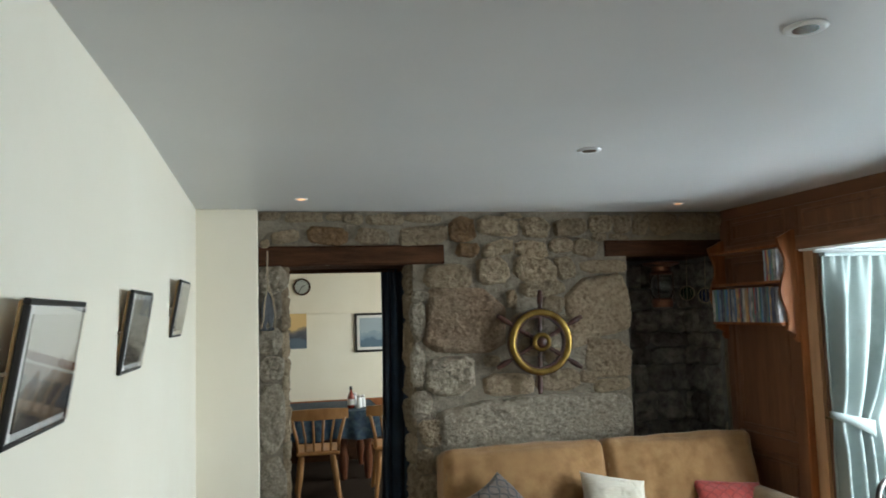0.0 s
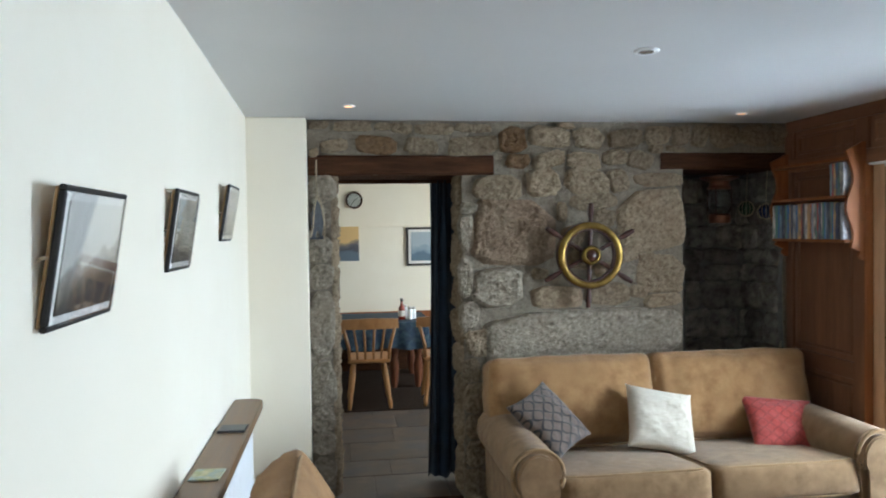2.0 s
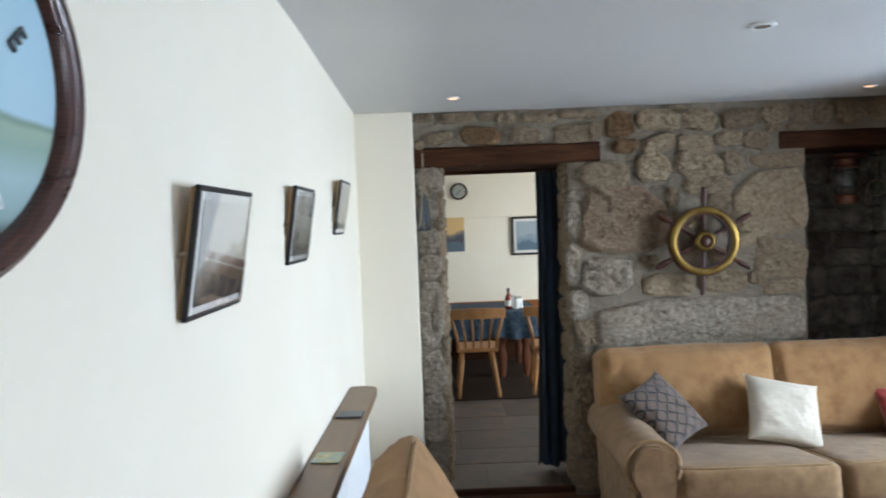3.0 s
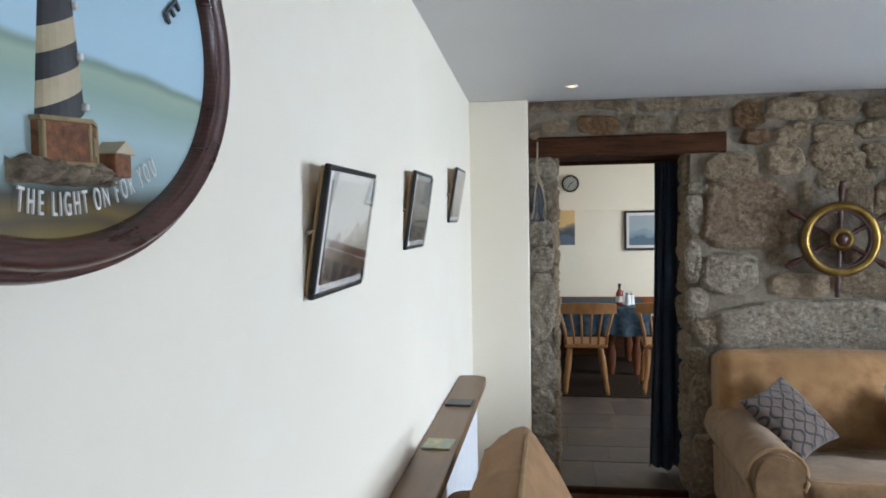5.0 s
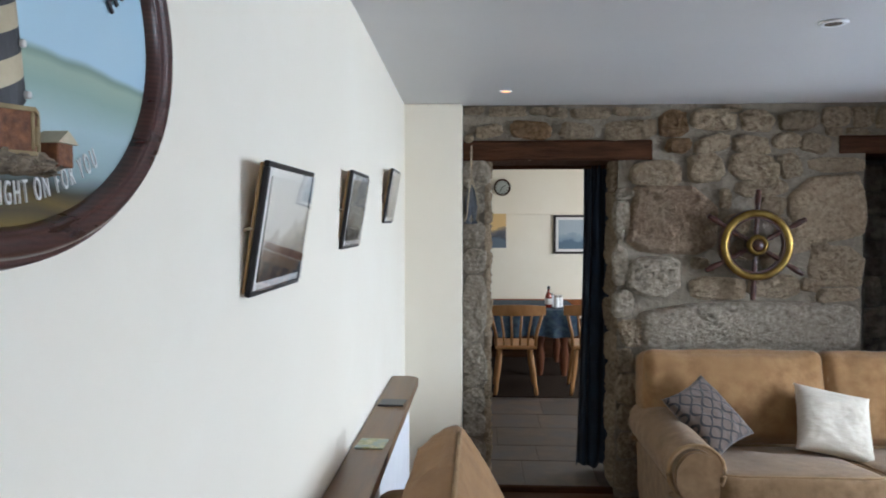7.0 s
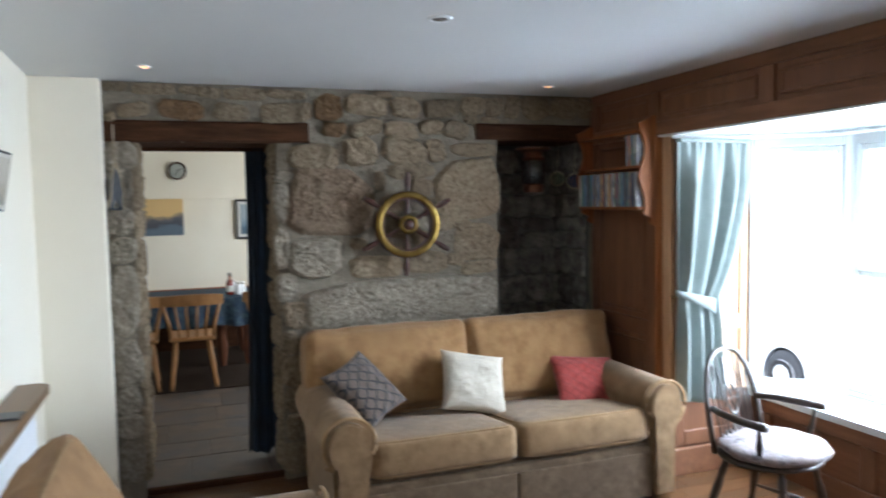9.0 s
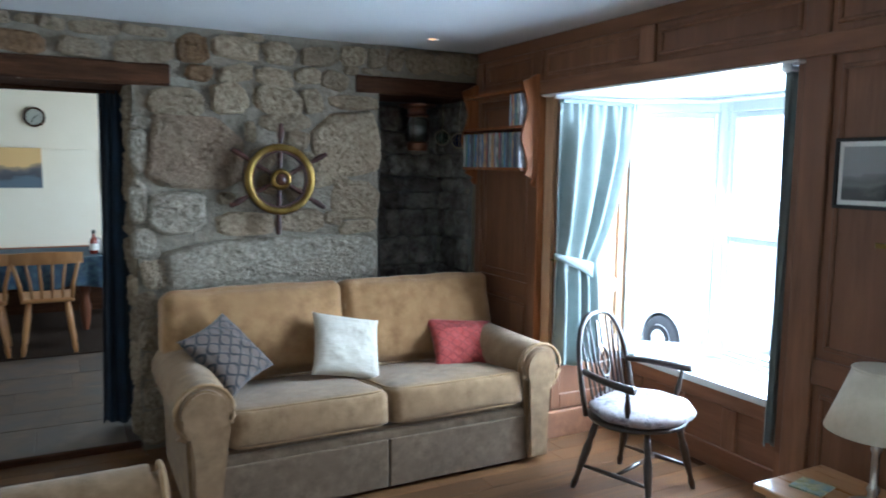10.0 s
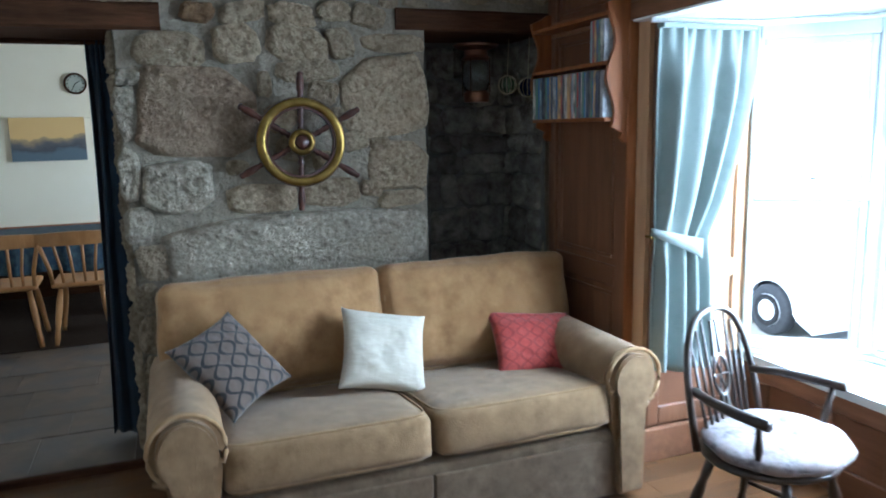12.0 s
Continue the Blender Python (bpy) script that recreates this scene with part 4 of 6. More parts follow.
for v in bm.verts:
    q = max(0.0, min(1.0, v.co.z / 0.46))
    front, back = -0.25 + 0.22 * q ** 1.4, 0.13 - 0.02 * q
    u = max(0.0, min(1.0, v.co.y / 0.30 + 0.5))
    v.co.z -= 0.08 * q * max(0.0, (u - 0.1) / 0.9) ** 1.3
    v.co.y = front + (back - front) * u - 0.004 * math.sin(v.co.z * 160 + 5 * noise.noise(v.co * 12)) * (u > 0.3) * q
part("back_cushion", bm, M_SOFA, armchair, smooth="auto", pose_=pose(0.0, CREST_Y, CREST_Z - 0.46))
loop = []
for k in range(40):
    a = math.pi * k / 39
    up = abs(math.sin(a)) ** 0.3
    loop.append((math.copysign(abs(math.cos(a)) ** 0.3, math.cos(a)) * 0.358, CREST_Y - 0.03 - 0.035 * (1 - up), CREST_Z - 0.36 + up * 0.362))
part("piping", tube(loop, 0.006, 6), M_PIPING, armchair, smooth=True)
for x in (-0.34, 0.3):
    for y in (-0.36, 0.26):
        part("foot", rod((x, y, 0), (x, y, 0.06), 0.02, 0.026), M_LACQUER, armchair)
tagged(part("cushion", pillow_mesh(0.36, 0.36, 0.13, 7.0), M_WHITE_C, smooth=True, pose_=pose(0.45, 1.72, 0.475, -42, 0, 84)), "cream cushion on the armchair", "cushion")


# ---- wheelback chair by the window ----
def wheelback_chair(m):
    """Faces -y. Seat at 0.42 m, hooped back with spindles and a pierced splat, arms on turned posts."""
    c = thing("armchair_wooden", m, "dark wooden wheelback armchair with a hooped spindle back", "chair")
    bm = lathe([(0.0, 0.385), (0.20, 0.388), (0.228, 0.40), (0.232, 0.415), (0.215, 0.425), (0.0, 0.418)], 28)
    for v in bm.verts:
        v.co.x *= 1.06
    part("seat", bm, M_CHAIRWOOD, c, smooth=True)
    hoop = []
    for k in range(33):
        a = math.pi * k / 32
        x, z = 0.208 * math.copysign(abs(math.cos(a)) ** 0.75, math.cos(a)), 0.42 + 0.51 * abs(math.sin(a)) ** 0.62
        hoop.append((x, 0.15 + 0.20 * (z - 0.42), z))
    part("hoop", tube(hoop, 0.0135, 8), M_CHAIRWOOD, c, smooth=True)
    for x in (-0.150, -0.110, -0.072, 0.072, 0.110, 0.150):
        top = 0.42 + 0.505 * (1 - (abs(x) / 0.208) ** 2.2) ** 0.42
        part("spindle", rod((x * 0.86, 0.15, 0.41), (x, 0.15 + 0.20 * (top - 0.42), top), 0.0065, 0.0055, 8), M_CHAIRWOOD, c, smooth=True)
    # pierced splat: two tapering blades round a wheel
    bm = bmesh.new()
    for z0, z1, w0, w1 in ((0.42, 0.585, 0.026, 0.034), (0.745, 0.885, 0.036, 0.026)):
        for s in (-1, 1):
            pts = [(s * 0.007, z0), (s * w0, z0), (s * w1, (z0 + z1) / 2), (s * 0.02, z1), (s * 0.007, z1)]
            a = [bm.verts.new((x, 0.144 + 0.2 * (z - 0.42), z)) for x, z in pts]
            b = [bm.verts.new((x, 0.156 + 0.2 * (z - 0.42), z)) for x, z in pts]
            bm.faces.new(a[::-1]), bm.faces.new(b)
            for k in range(5):
                bm.faces.new((a[k], a[(k + 1) % 5], b[(k + 1) % 5], b[k]))
    tube([(0.042 * math.cos(a), 0.15 + 0.2 * (0.245 + 0.082 * math.sin(a)), 0.665 + 0.082 * math.sin(a)) for a in [2 * math.pi * k / 24 for k in range(24)]], 0.0075, 6, True, bm)
    for k in range(6):
        a = math.pi * k / 3
        rod((0, 0.15 + 0.2 * 0.245, 0.665), (0.04 * math.cos(a), 0.15 + 0.2 * (0.245 + 0.08 * math.sin(a)), 0.665 + 0.08 * math.sin(a)), 0.005, n=6, bm=bm)
    part("splat", bm, M_CHAIRWOOD, c, "pierced wheel splat")
    for s in (-1, 1):
        pts = [(s * 0.18, 0.19, 0.645), (s * 0.225, 0.10, 0.645), (s * 0.25, -0.02, 0.64), (s * 0.262, -0.13, 0.64)]
        arm = part("arm", tube(pts, lambda u: 0.016 + 0.007 * u, 8), M_CHAIRWOOD, c, smooth=True)
        prof = [(0.011, 0), (0.013, 0.05), (0.009, 0.07), (0.016, 0.12), (0.011, 0.17), (0.010, 0.235)]
        part("arm_post", lathe(prof, 10, m=aim((s * 0.205, -0.07, 0.405), (s * 0.25, -0.09, 0.64))), M_CHAIRWOOD, c, smooth=True)
    leg = [(0.012, 0.0), (0.017, 0.04), (0.012, 0.07), (0.019, 0.16), (0.021, 0.24), (0.014, 0.29), (0.018, 0.33), (0.014, 0.41)]
    for x in (-1, 1):
        for y, f in ((-1, 0.195), (1, 0.215)):
            part("leg", lathe(leg, 12, m=aim((x * 0.205, y * f, 0), (x * 0.135, y * 0.13, 0.40))), M_CHAIRWOOD, c, smooth=True)
        part("stretcher", tube([(x * 0.182, -0.175, 0.13), (x * 0.18, 0, 0.132), (x * 0.182, 0.19, 0.13)], lambda u: 0.008 + 0.006 * math.sin(math.pi * u), 8), M_CHAIRWOOD, c, smooth=True)
    part("stretcher", tube([(-0.18, 0, 0.132), (0, 0, 0.133), (0.18, 0, 0.132)], lambda u: 0.008 + 0.006 * math.sin(math.pi * u), 8), M_CHAIRWOOD, c, smooth=True)
    return c


CHAIR = pose(2.885, 2.465, 0, 0, 0, 17) @ Matrix.Diagonal((0.97, 0.95, 0.85, 1))
wheelback_chair(CHAIR)
M_SEATPAD = material("floral_seat_pad", (0.13, 0.105, 0.118), (0.36, 0.325, 0.34), 34, 0.9, span=0.12, bump=0.3, bump_scale=120, c3=(0.29, 0.235, 0.23), large=16, sheen=0.05)
bm = lathe([(0.0, 0.0), (0.20, 0.0), (0.224, 0.010), (0.236, 0.026), (0.240, 0.042), (0.231, 0.056), (0.205, 0.066), (0.15, 0.072), (0.08, 0.074), (0.0, 0.072)], 48)
for v in bm.verts:
    v.co.x *= 1.05
    puff = 1 + 0.022 * math.sin(9 * math.atan2(v.co.y, v.co.x))
    v.co.x, v.co.y, v.co.z = v.co.x * puff, v.co.y * puff, v.co.z * (1 + 0.12 * noise.noise(v.co * 11))
seat_pad = tagged(part("seat_pad", bm, M_SEATPAD, smooth=True, pose_=CHAIR @ Matrix.Translation((0, -0.02, 0.424))), "round floral seat pad on the wooden armchair", "seat cushion")
part("piping", tube([(0.243 * math.cos(2 * math.pi * k / 40), 0.232 * math.sin(2 * math.pi * k / 40), 0.028) for k in range(40)], 0.004, 6, True), M_SEATPAD, seat_pad, smooth=True)


# ---- ship's wheel ----
def wall_wheel(m):
    """Its axle along y, facing -y."""
    w = thing("helm_wheel", m, "ornamental ship's wheel of mahogany and brass on the stone wall", "ship's wheel")

    def ring(r0, r1, y0, y1, bevel=0.003):
        bm = bmesh.new()
        n = 56
        loops = []
        for r, y in ((r0, y0), (r1, y0), (r1, y1), (r0, y1)):
            loops.append([bm.verts.new((r * math.cos(2 * math.pi * k / n), y, r * math.sin(2 * math.pi * k / n))) for k in range(n)])
        for a, b in zip(loops, loops[1:] + loops[:1]):
            for k in range(n):
                bm.faces.new((a[k], a[(k + 1) % n], b[(k + 1) % n], b[k]))
        return bm
    part("rim", ring(0.138, 0.187, -0.018, 0.018), M_WHEELWOOD, w, "mahogany rim")

    def revolve(profile, n=64):
        bm = bmesh.new()
        loops = [[bm.verts.new((r * math.cos(2 * math.pi * k / n), -y, r * math.sin(2 * math.pi * k / n))) for k in range(n)] for r, y in profile]
        for a, b in zip(loops, loops[1:] + loops[:1]):
            for k in range(n):
                bm.faces.new((a[k], a[(k + 1) % n], b[(k + 1) % n], b[k]))
        bmesh.ops.recalc_face_normals(bm, faces=bm.faces[:])
        return bm
    part("brass_ring", revolve([(0.147, 0.017), (0.149, 0.022), (0.155, 0.0255), (0.166, 0.027), (0.177, 0.0255), (0.183, 0.022), (0.185, 0.017)]), M_BRASS, w, "brass facing ring", smooth=True)
    part("hub", rod((0, 0.03, 0), (0, -0.03, 0), 0.05, n=32), M_WHEELWOOD, w, smooth=False)
    part("hub_ring", revolve([(0.028, 0.028), (0.031, 0.040), (0.038, 0.046), (0.046, 0.044), (0.054, 0.036), (0.057, 0.028)], 40), M_BRASS, w, "brass hub ring", smooth=True)
    part("hub_cap", lathe([(0.031, 0), (0.03, 0.008), (0.022, 0.016), (0.0, 0.02)], 20, m=aim((0, -0.03, 0), (0, -0.08, 0))), M_WHEELWOOD, w, smooth=True)
    prof = [(0.011, 0.04), (0.012, 0.06), (0.008, 0.07), (0.013, 0.085), (0.008, 0.10), (0.012, 0.115), (0.010, 0.135), (0.012, 0.15), (0.012, 0.185), (0.009, 0.20), (0.013, 0.22), (0.014, 0.255), (0.010, 0.275), (0.012, 0.283), (0.007, 0.29)]
    for k in range(6):
        a = radians(90 + 60 * k - 2)
        part("spoke", lathe([(r * 1.18, h) for r, h in prof], 12, m=aim((0, 0, 0), (math.cos(a), 0, math.sin(a)))), M_WHEELWOOD, w, smooth=True)
    part("wall_bracket", rod((0, 0.03, 0), (0, 0.10, 0), 0.02), M_BEAM, w)
    return w


wall_wheel(pose(1.612, 3.815, 1.388))


# ---- framed pictures ----
def sketch(name, sky, mid, low, seed, horizon=0.0, dark=(0.05, 0.045, 0.04), slope=0.0, detail=3.2, axis=0):
    """A painted view: pale sky, a ragged hill line and a darker foreground, over local z from -0.5 to 0.5."""
    m = material(name, low, [c * 1.6 for c in low], 14, 0.5, bump=0.0)
    t = m.node_tree
    n, link = t.nodes, t.links.new
    coord, sep = n.new("ShaderNodeTexCoord"), n.new("ShaderNodeSeparateXYZ")
    link(coord.outputs["Generated"], sep.inputs[0])
    wob = n.new("ShaderNodeTexNoise")
    wob.inputs["Scale"].default_value, wob.inputs["Detail"].default_value = detail, 8
    off = n.new("ShaderNodeVectorMath")
    off.inputs[1].default_value = (seed, seed * 1.7, seed * 0.6)
    link(coord.outputs["Generated"], off.inputs[0])
    link(off.outputs[0], wob.inputs["Vector"])
    add = n.new("ShaderNodeMath")
    add.operation = "MULTIPLY_ADD"
    add.inputs[1].default_value = 0.55
    link(wob.outputs["Fac"], add.inputs[0])
    rise = n.new("ShaderNodeMath")
    rise.operation = "MULTIPLY_ADD"
    rise.inputs[1].default_value = -slope
    link(sep.outputs[axis], rise.inputs[0])
    link(sep.outputs[2], rise.inputs[2])
    link(rise.outputs[0], add.inputs[2])
    ramp = n.new("ShaderNodeValToRGB")
    cr = ramp.color_ramp
    cr.elements[0].position, cr.elements[0].color = 0.42 + horizon, (*dark, 1)
    cr.elements[1].position, cr.elements[1].color = 0.86 + horizon, (*sky, 1)
    for p, c in ((0.52 + horizon, low), (0.62 + horizon, mid), (0.75 + horizon, [0.5 * a + 0.5 * b for a, b in zip(mid, sky)]), (0.78 + horizon, sky)):
        e = cr.elements.new(min(p, 0.99))
        e.color = (*c, 1)
    link(add.outputs[0], ramp.inputs[0])
    link(ramp.outputs[0], n["Principled BSDF"].inputs["Base Color"])
    return m


def picture(name, m, w, h, frame_mat, image, label, bar=0.014, depth=0.02, mount=0.022, glass=True, backing=None):
    """Hangs in the plane y = 0, facing -y, its lower left corner at the origin."""
    p = thing(name, m, label, "picture")
    if bar:
        for x0, x1, z0, z1 in ((0, w, 0, bar), (0, w, h - bar, h), (0, bar, bar, h - bar), (w - bar, w, bar, h - bar)):
            part("frame_bar", box(x0, x1, -depth, 0, z0, z1, 0.002, 1), frame_mat, p)
    part("backing", box(bar * 0.5, w - bar * 0.5, -0.006, 0.001 if bar else 0, bar * 0.5, h - bar * 0.5), backing or M_KRAFT, p, "brown backing board")
    if mount:
        part("mount", box(bar, w - bar, -0.009, -0.0065, bar, h - bar), M_PAPER, p, "white card mount")
    part("print", box(bar + mount, w - bar - mount, -0.0125 if mount else -depth, -0.0095 if mount else -0.0065, bar + mount, h - bar - mount), image, p)
    if glass:
        part("glass", box(bar, w - bar, -0.0165, -0.0145, bar, h - bar), M_GLASS, p)
    return p


M_VIEW1 = sketch("sepia_harbour", (0.62, 0.61, 0.57), (0.25, 0.225, 0.185), (0.13, 0.11, 0.085), 2.0, -0.17, slope=0.34, detail=4.5)
M_VIEW2 = sketch("sepia_street", (0.42, 0.395, 0.33), (0.30, 0.275, 0.22), (0.20, 0.175, 0.135), 5.0, 0.08, slope=-0.2, detail=4.5)
M_VIEW3 = sketch("sepia_coast", (0.50, 0.46, 0.40), (0.34, 0.30, 0.24), (0.24, 0.20, 0.15), 9.0, -0.05)
TURNED = pose(0, 0, 0, 0, 0, 90)
for y, z, w, h, lean, off, image, label in ((1.116, 1.389, 0.315, 0.229, 9.2, 0.025, M_VIEW1, "black-framed sepia harbour photograph tilted off the cream wall"),
                                            (1.928, 1.437, 0.272, 0.222, 8.8, 0.021, M_VIEW2, "black-framed sepia street photograph tilted off the cream wall"),
                                            (2.853, 1.507, 0.252, 0.224, 10.0, 0.013, M_VIEW3, "black-framed sepia coast photograph tilted off the cream wall")):
    tilt = Matrix.Translation((LEFT + off, y, z)) @ TURNED @ pose(0, 0, 0, lean)
    pic = picture("framed_picture", tilt, w, h, M_LACQUER, image, label, 0.010, 0.011, 0.014)
    pic["group"] = "photographs on the wall"
    part("backing_tape", box(0.002, w - 0.002, 0.0012, 0.0065, 0.004, h - 0.004, 0.002, 1), M_KRAFT, pic, "brown paper tape over the back")
    part("hanging_cord", tube([(0.004, 0.004, h * 0.50), (-0.003, 0.010, h * 0.49), (0.004, 0.016, h * 0.47)], 0.003, 5), M_ROPE, pic)

M_VIEW4 = sketch("grey_fleet_print", (0.30, 0.30, 0.30), (0.17, 0.17, 0.165), (0.20, 0.20, 0.195), 12.0, 0.0, (0.09, 0.09, 0.09))
picture("framed_print", Matrix.Translation((RIGHT - 0.02, 1.555, 1.345)) @ pose(0, 0, 0, 0, 0, -90), 0.42, 0.225, M_LACQUER, M_VIEW4, "black-framed grey print of ships on the panelled wall", 0.012, 0.018, 0.016)
# small brass name plate on the panelling
tagged(part("name_plate", box(RIGHT - 0.008, RIGHT - 0.0005, 1.30, 1.42, 1.225, 1.243, 0.002, 1), M_BRASS), "small brass plate on the panelled wall", "name plate")
M_SUNSET = sketch("sunset_painting", (0.72, 0.50, 0.22), (0.13, 0.125, 0.14), (0.07, 0.08, 0.10), 3.0, 0.05, (0.12, 0.16, 0.21))
M_SEA = sketch("ship_painting", (0.36, 0.42, 0.47), (0.22, 0.30, 0.37), (0.10, 0.16, 0.23), 7.0, 0.02, (0.10, 0.16, 0.22))
picture("canvas_picture", pose(-0.132, FARW - 0.038, 1.224), 0.577, 0.369, M_SUNSET, M_SUNSET, "unframed canvas of a castle at sunset on the cream wall", 0.0, 0.03, 0.0, False)
picture("framed_painting", pose(0.959, FARW - 0.038, 1.161), 0.54, 0.416, M_LACQUER, M_SEA, "black and gilt framed painting of a ship at sea", 0.022, 0.03, 0.03, True)
M_DIAL = material("clock_dial", (0.36, 0.38, 0.34), (0.44, 0.46, 0.42), 10, 0.4, bump=0.0)
clock = thing("wall_clock", pose(0.403, FARW - 0.002, 1.878), "round dark-rimmed wall clock on the cream wall", "clock")
part("case", lathe([(0.0, 0), (0.088, 0.0), (0.092, 0.03), (0.08, 0.036), (0.076, 0.02), (0.0, 0.02)], 32, m=aim((0, 0, 0), (0, -1, 0))), M_BEAM, clock, smooth=False)
part("dial", rod((0, -0.0205, 0), (0, -0.024, 0), 0.075, n=32), M_DIAL, clock, "pale dial")
for a, l in ((60, 0.045), (-150, 0.06)):
    part("clock_hand", box(-0.003, 0.003, -0.027, -0.0245, -0.008, l), M_LACQUER, clock, pose_=pose(0, 0, 0, 0, a, 0))
for k in range(12):
    part("hour_mark", box(-0.003, 0.003, -0.0265, -0.0242, 0.058, 0.07), M_LACQUER, clock, pose_=pose(0, 0, 0, 0, 30 * k, 0))


# ---- lighthouse plaque ----
def text_mesh(body, size, depth):
    cu = bpy.data.curves.new("letter", "FONT")
    cu.body, cu.size, cu.extrude, cu.align_x = body, size, depth, "CENTER"
    ob = bpy.data.objects.new("letter", cu)
    scene.collection.objects.link(ob)
    me = bpy.data.meshes.new_from_object(ob.evaluated_get(bpy.context.evaluated_depsgraph_get()))
    bpy.data.objects.remove(ob)
    return me


def flat(points, y0, y1, bm=None):
    return extrude_profile(points, y0, y1, bm)


AX, AZ, PG = 0.325, 0.230, -0.034
plaque = thing("lighthouse_plaque", Matrix.Translation((LEFT + 0.030, 0.450, 1.690)) @ TURNED @ Matrix.Diagonal((0.93, 0.93, 0.93, 1)), "oval mahogany-framed lighthouse plaque with white lettering", "wall plaque")
bm = bmesh.new()
n = 72
prof = [(1.0, 0.0), (1.0, -0.026), (0.985, -0.036), (0.965, -0.037), (0.955, -0.034), (0.94, -0.046), (0.91, -0.052), (0.87, -0.049), (0.845, -0.045), (0.835, -0.049), (0.815, -0.047), (0.80, -0.036), (0.80, 0.0)]
loops = [[bm.verts.new((AX * math.cos(2 * math.pi * k / n), y, AZ * math.sin(2 * math.pi * k / n))) if s == 1.0 else
          bm.verts.new(((AX - (1 - s) * 0.28) * math.cos(2 * math.pi * k / n), y, (AZ - (1 - s) * 0.18) * math.sin(2 * math.pi * k / n))) for k in range(n)] for s, y in prof]
for a, b in zip(loops, loops[1:] + loops[:1]):
    for k in range(n):
        bm.faces.new((a[k], a[(k + 1) % n], b[(k + 1) % n], b[k]))
part("oval_frame", bm, M_PLAQUEWOOD, plaque, "reeded mahogany frame", smooth=True)
M_SCENE = material("painted_sea", (0.30, 0.40, 0.36), (0.42, 0.54, 0.52), 5, 0.35, bump=0.05, stretch=(1, 1, 5))
t = M_SCENE.node_tree
_c, _s = t.nodes.new("ShaderNodeTexCoord"), t.nodes.new("ShaderNodeSeparateXYZ")
t.links.new(_c.outputs["Object"], _s.inputs[0])
_n = t.nodes.new("ShaderNodeTexNoise")
_n.inputs["Scale"].default_value = 6
t.links.new(_c.outputs["Object"], _n.inputs["Vector"])
_m = t.nodes.new("ShaderNodeMath")
_m.operation = "MULTIPLY_ADD"
_m.inputs[1].default_value = 0.03
t.links.new(_n.outputs["Fac"], _m.inputs[0])
t.links.new(_s.outputs[2], _m.inputs[2])
_m2 = t.nodes.new("ShaderNodeMath")
_m2.operation = "MULTIPLY_ADD"
_m2.inputs[1].default_value = 0.02
t.links.new(_s.outputs[0], _m2.inputs[0])
t.links.new(_m.outputs[0], _m2.inputs[2])
_r = t.nodes.new("ShaderNodeMapRange")
_r.inputs[1].default_value, _r.inputs[2].default_value = -0.25, 0.25
t.links.new(_m2.outputs[0], _r.inputs[0])
_k = t.nodes.new("ShaderNodeValToRGB")
_k.color_ramp.elements[0].position, _k.color_ramp.elements[0].color = 0.10, (0.035, 0.030, 0.014, 1)
_k.color_ramp.elements[1].position, _k.color_ramp.elements[1].color = 0.95, (0.40, 0.60, 0.74, 1)
for p, c in ((0.14, (0.17, 0.115, 0.02)), (0.165, (0.06, 0.045, 0.016)), (0.185, (0.15, 0.10, 0.022)), (0.21, (0.04, 0.034, 0.018)), (0.25, (0.30, 0.40, 0.41)), (0.33, (0.40, 0.53, 0.55)), (0.40, (0.30, 0.42, 0.36)), (0.437, (0.36, 0.46, 0.36)), (0.452, (0.20, 0.29, 0.24)), (0.466, (0.46, 0.64, 0.75))):
    e = _k.color_ramp.elements.new(p)
    e.color = (*c, 1)
t.links.new(_r.outputs[0], _k.inputs[0])
t.links.new(_k.outputs[0], t.nodes["Principled BSDF"].inputs["Base Color"])
bm = bmesh.new()
for y in (-0.004, PG):
    bm.faces.new([bm.verts.new(((AX - 0.052) * math.cos(2 * math.pi * k / n), y, (AZ - 0.032) * math.sin(2 * math.pi * k / n))) for k in range(n)])
bm.verts.ensure_lookup_table()
for k in range(n):
    bm.faces.new((bm.verts[k], bm.verts[(k + 1) % n], bm.verts[n + (k + 1) % n], bm.verts[n + k]))
part("painted_ground", bm, M_SCENE, plaque, "painted sea, headland and pale sky")
# tower in relief, with spiral bands
M_BANDS = material("tower_bands", (0.46, 0.38, 0.24), (0.58, 0.50, 0.34), 30, 0.5, bump=0.2)
M_BAND_DARK = material("tower_band_dark", (0.03, 0.03, 0.035), (0.06, 0.06, 0.065), 30, 0.5, bump=0.2)
M_TOWERBRICK = material("plaque_brick", (0.10, 0.036, 0.016), (0.30, 0.125, 0.05), 110, 0.7, bump=0.5, bump_scale=90)
M_ROCK = material("plaque_rock", (0.13, 0.095, 0.06), (0.46, 0.37, 0.255), 70, 0.8, bump=0.9, bump_scale=60, depth=0.01)
TX = 0.012
tower = part("tower", bmesh.new(), M_BANDS, plaque, "black and white banded lighthouse in relief")
z = -0.100
levels = []
while z < 0.12:
    levels.append(z)
    z += 0.0205
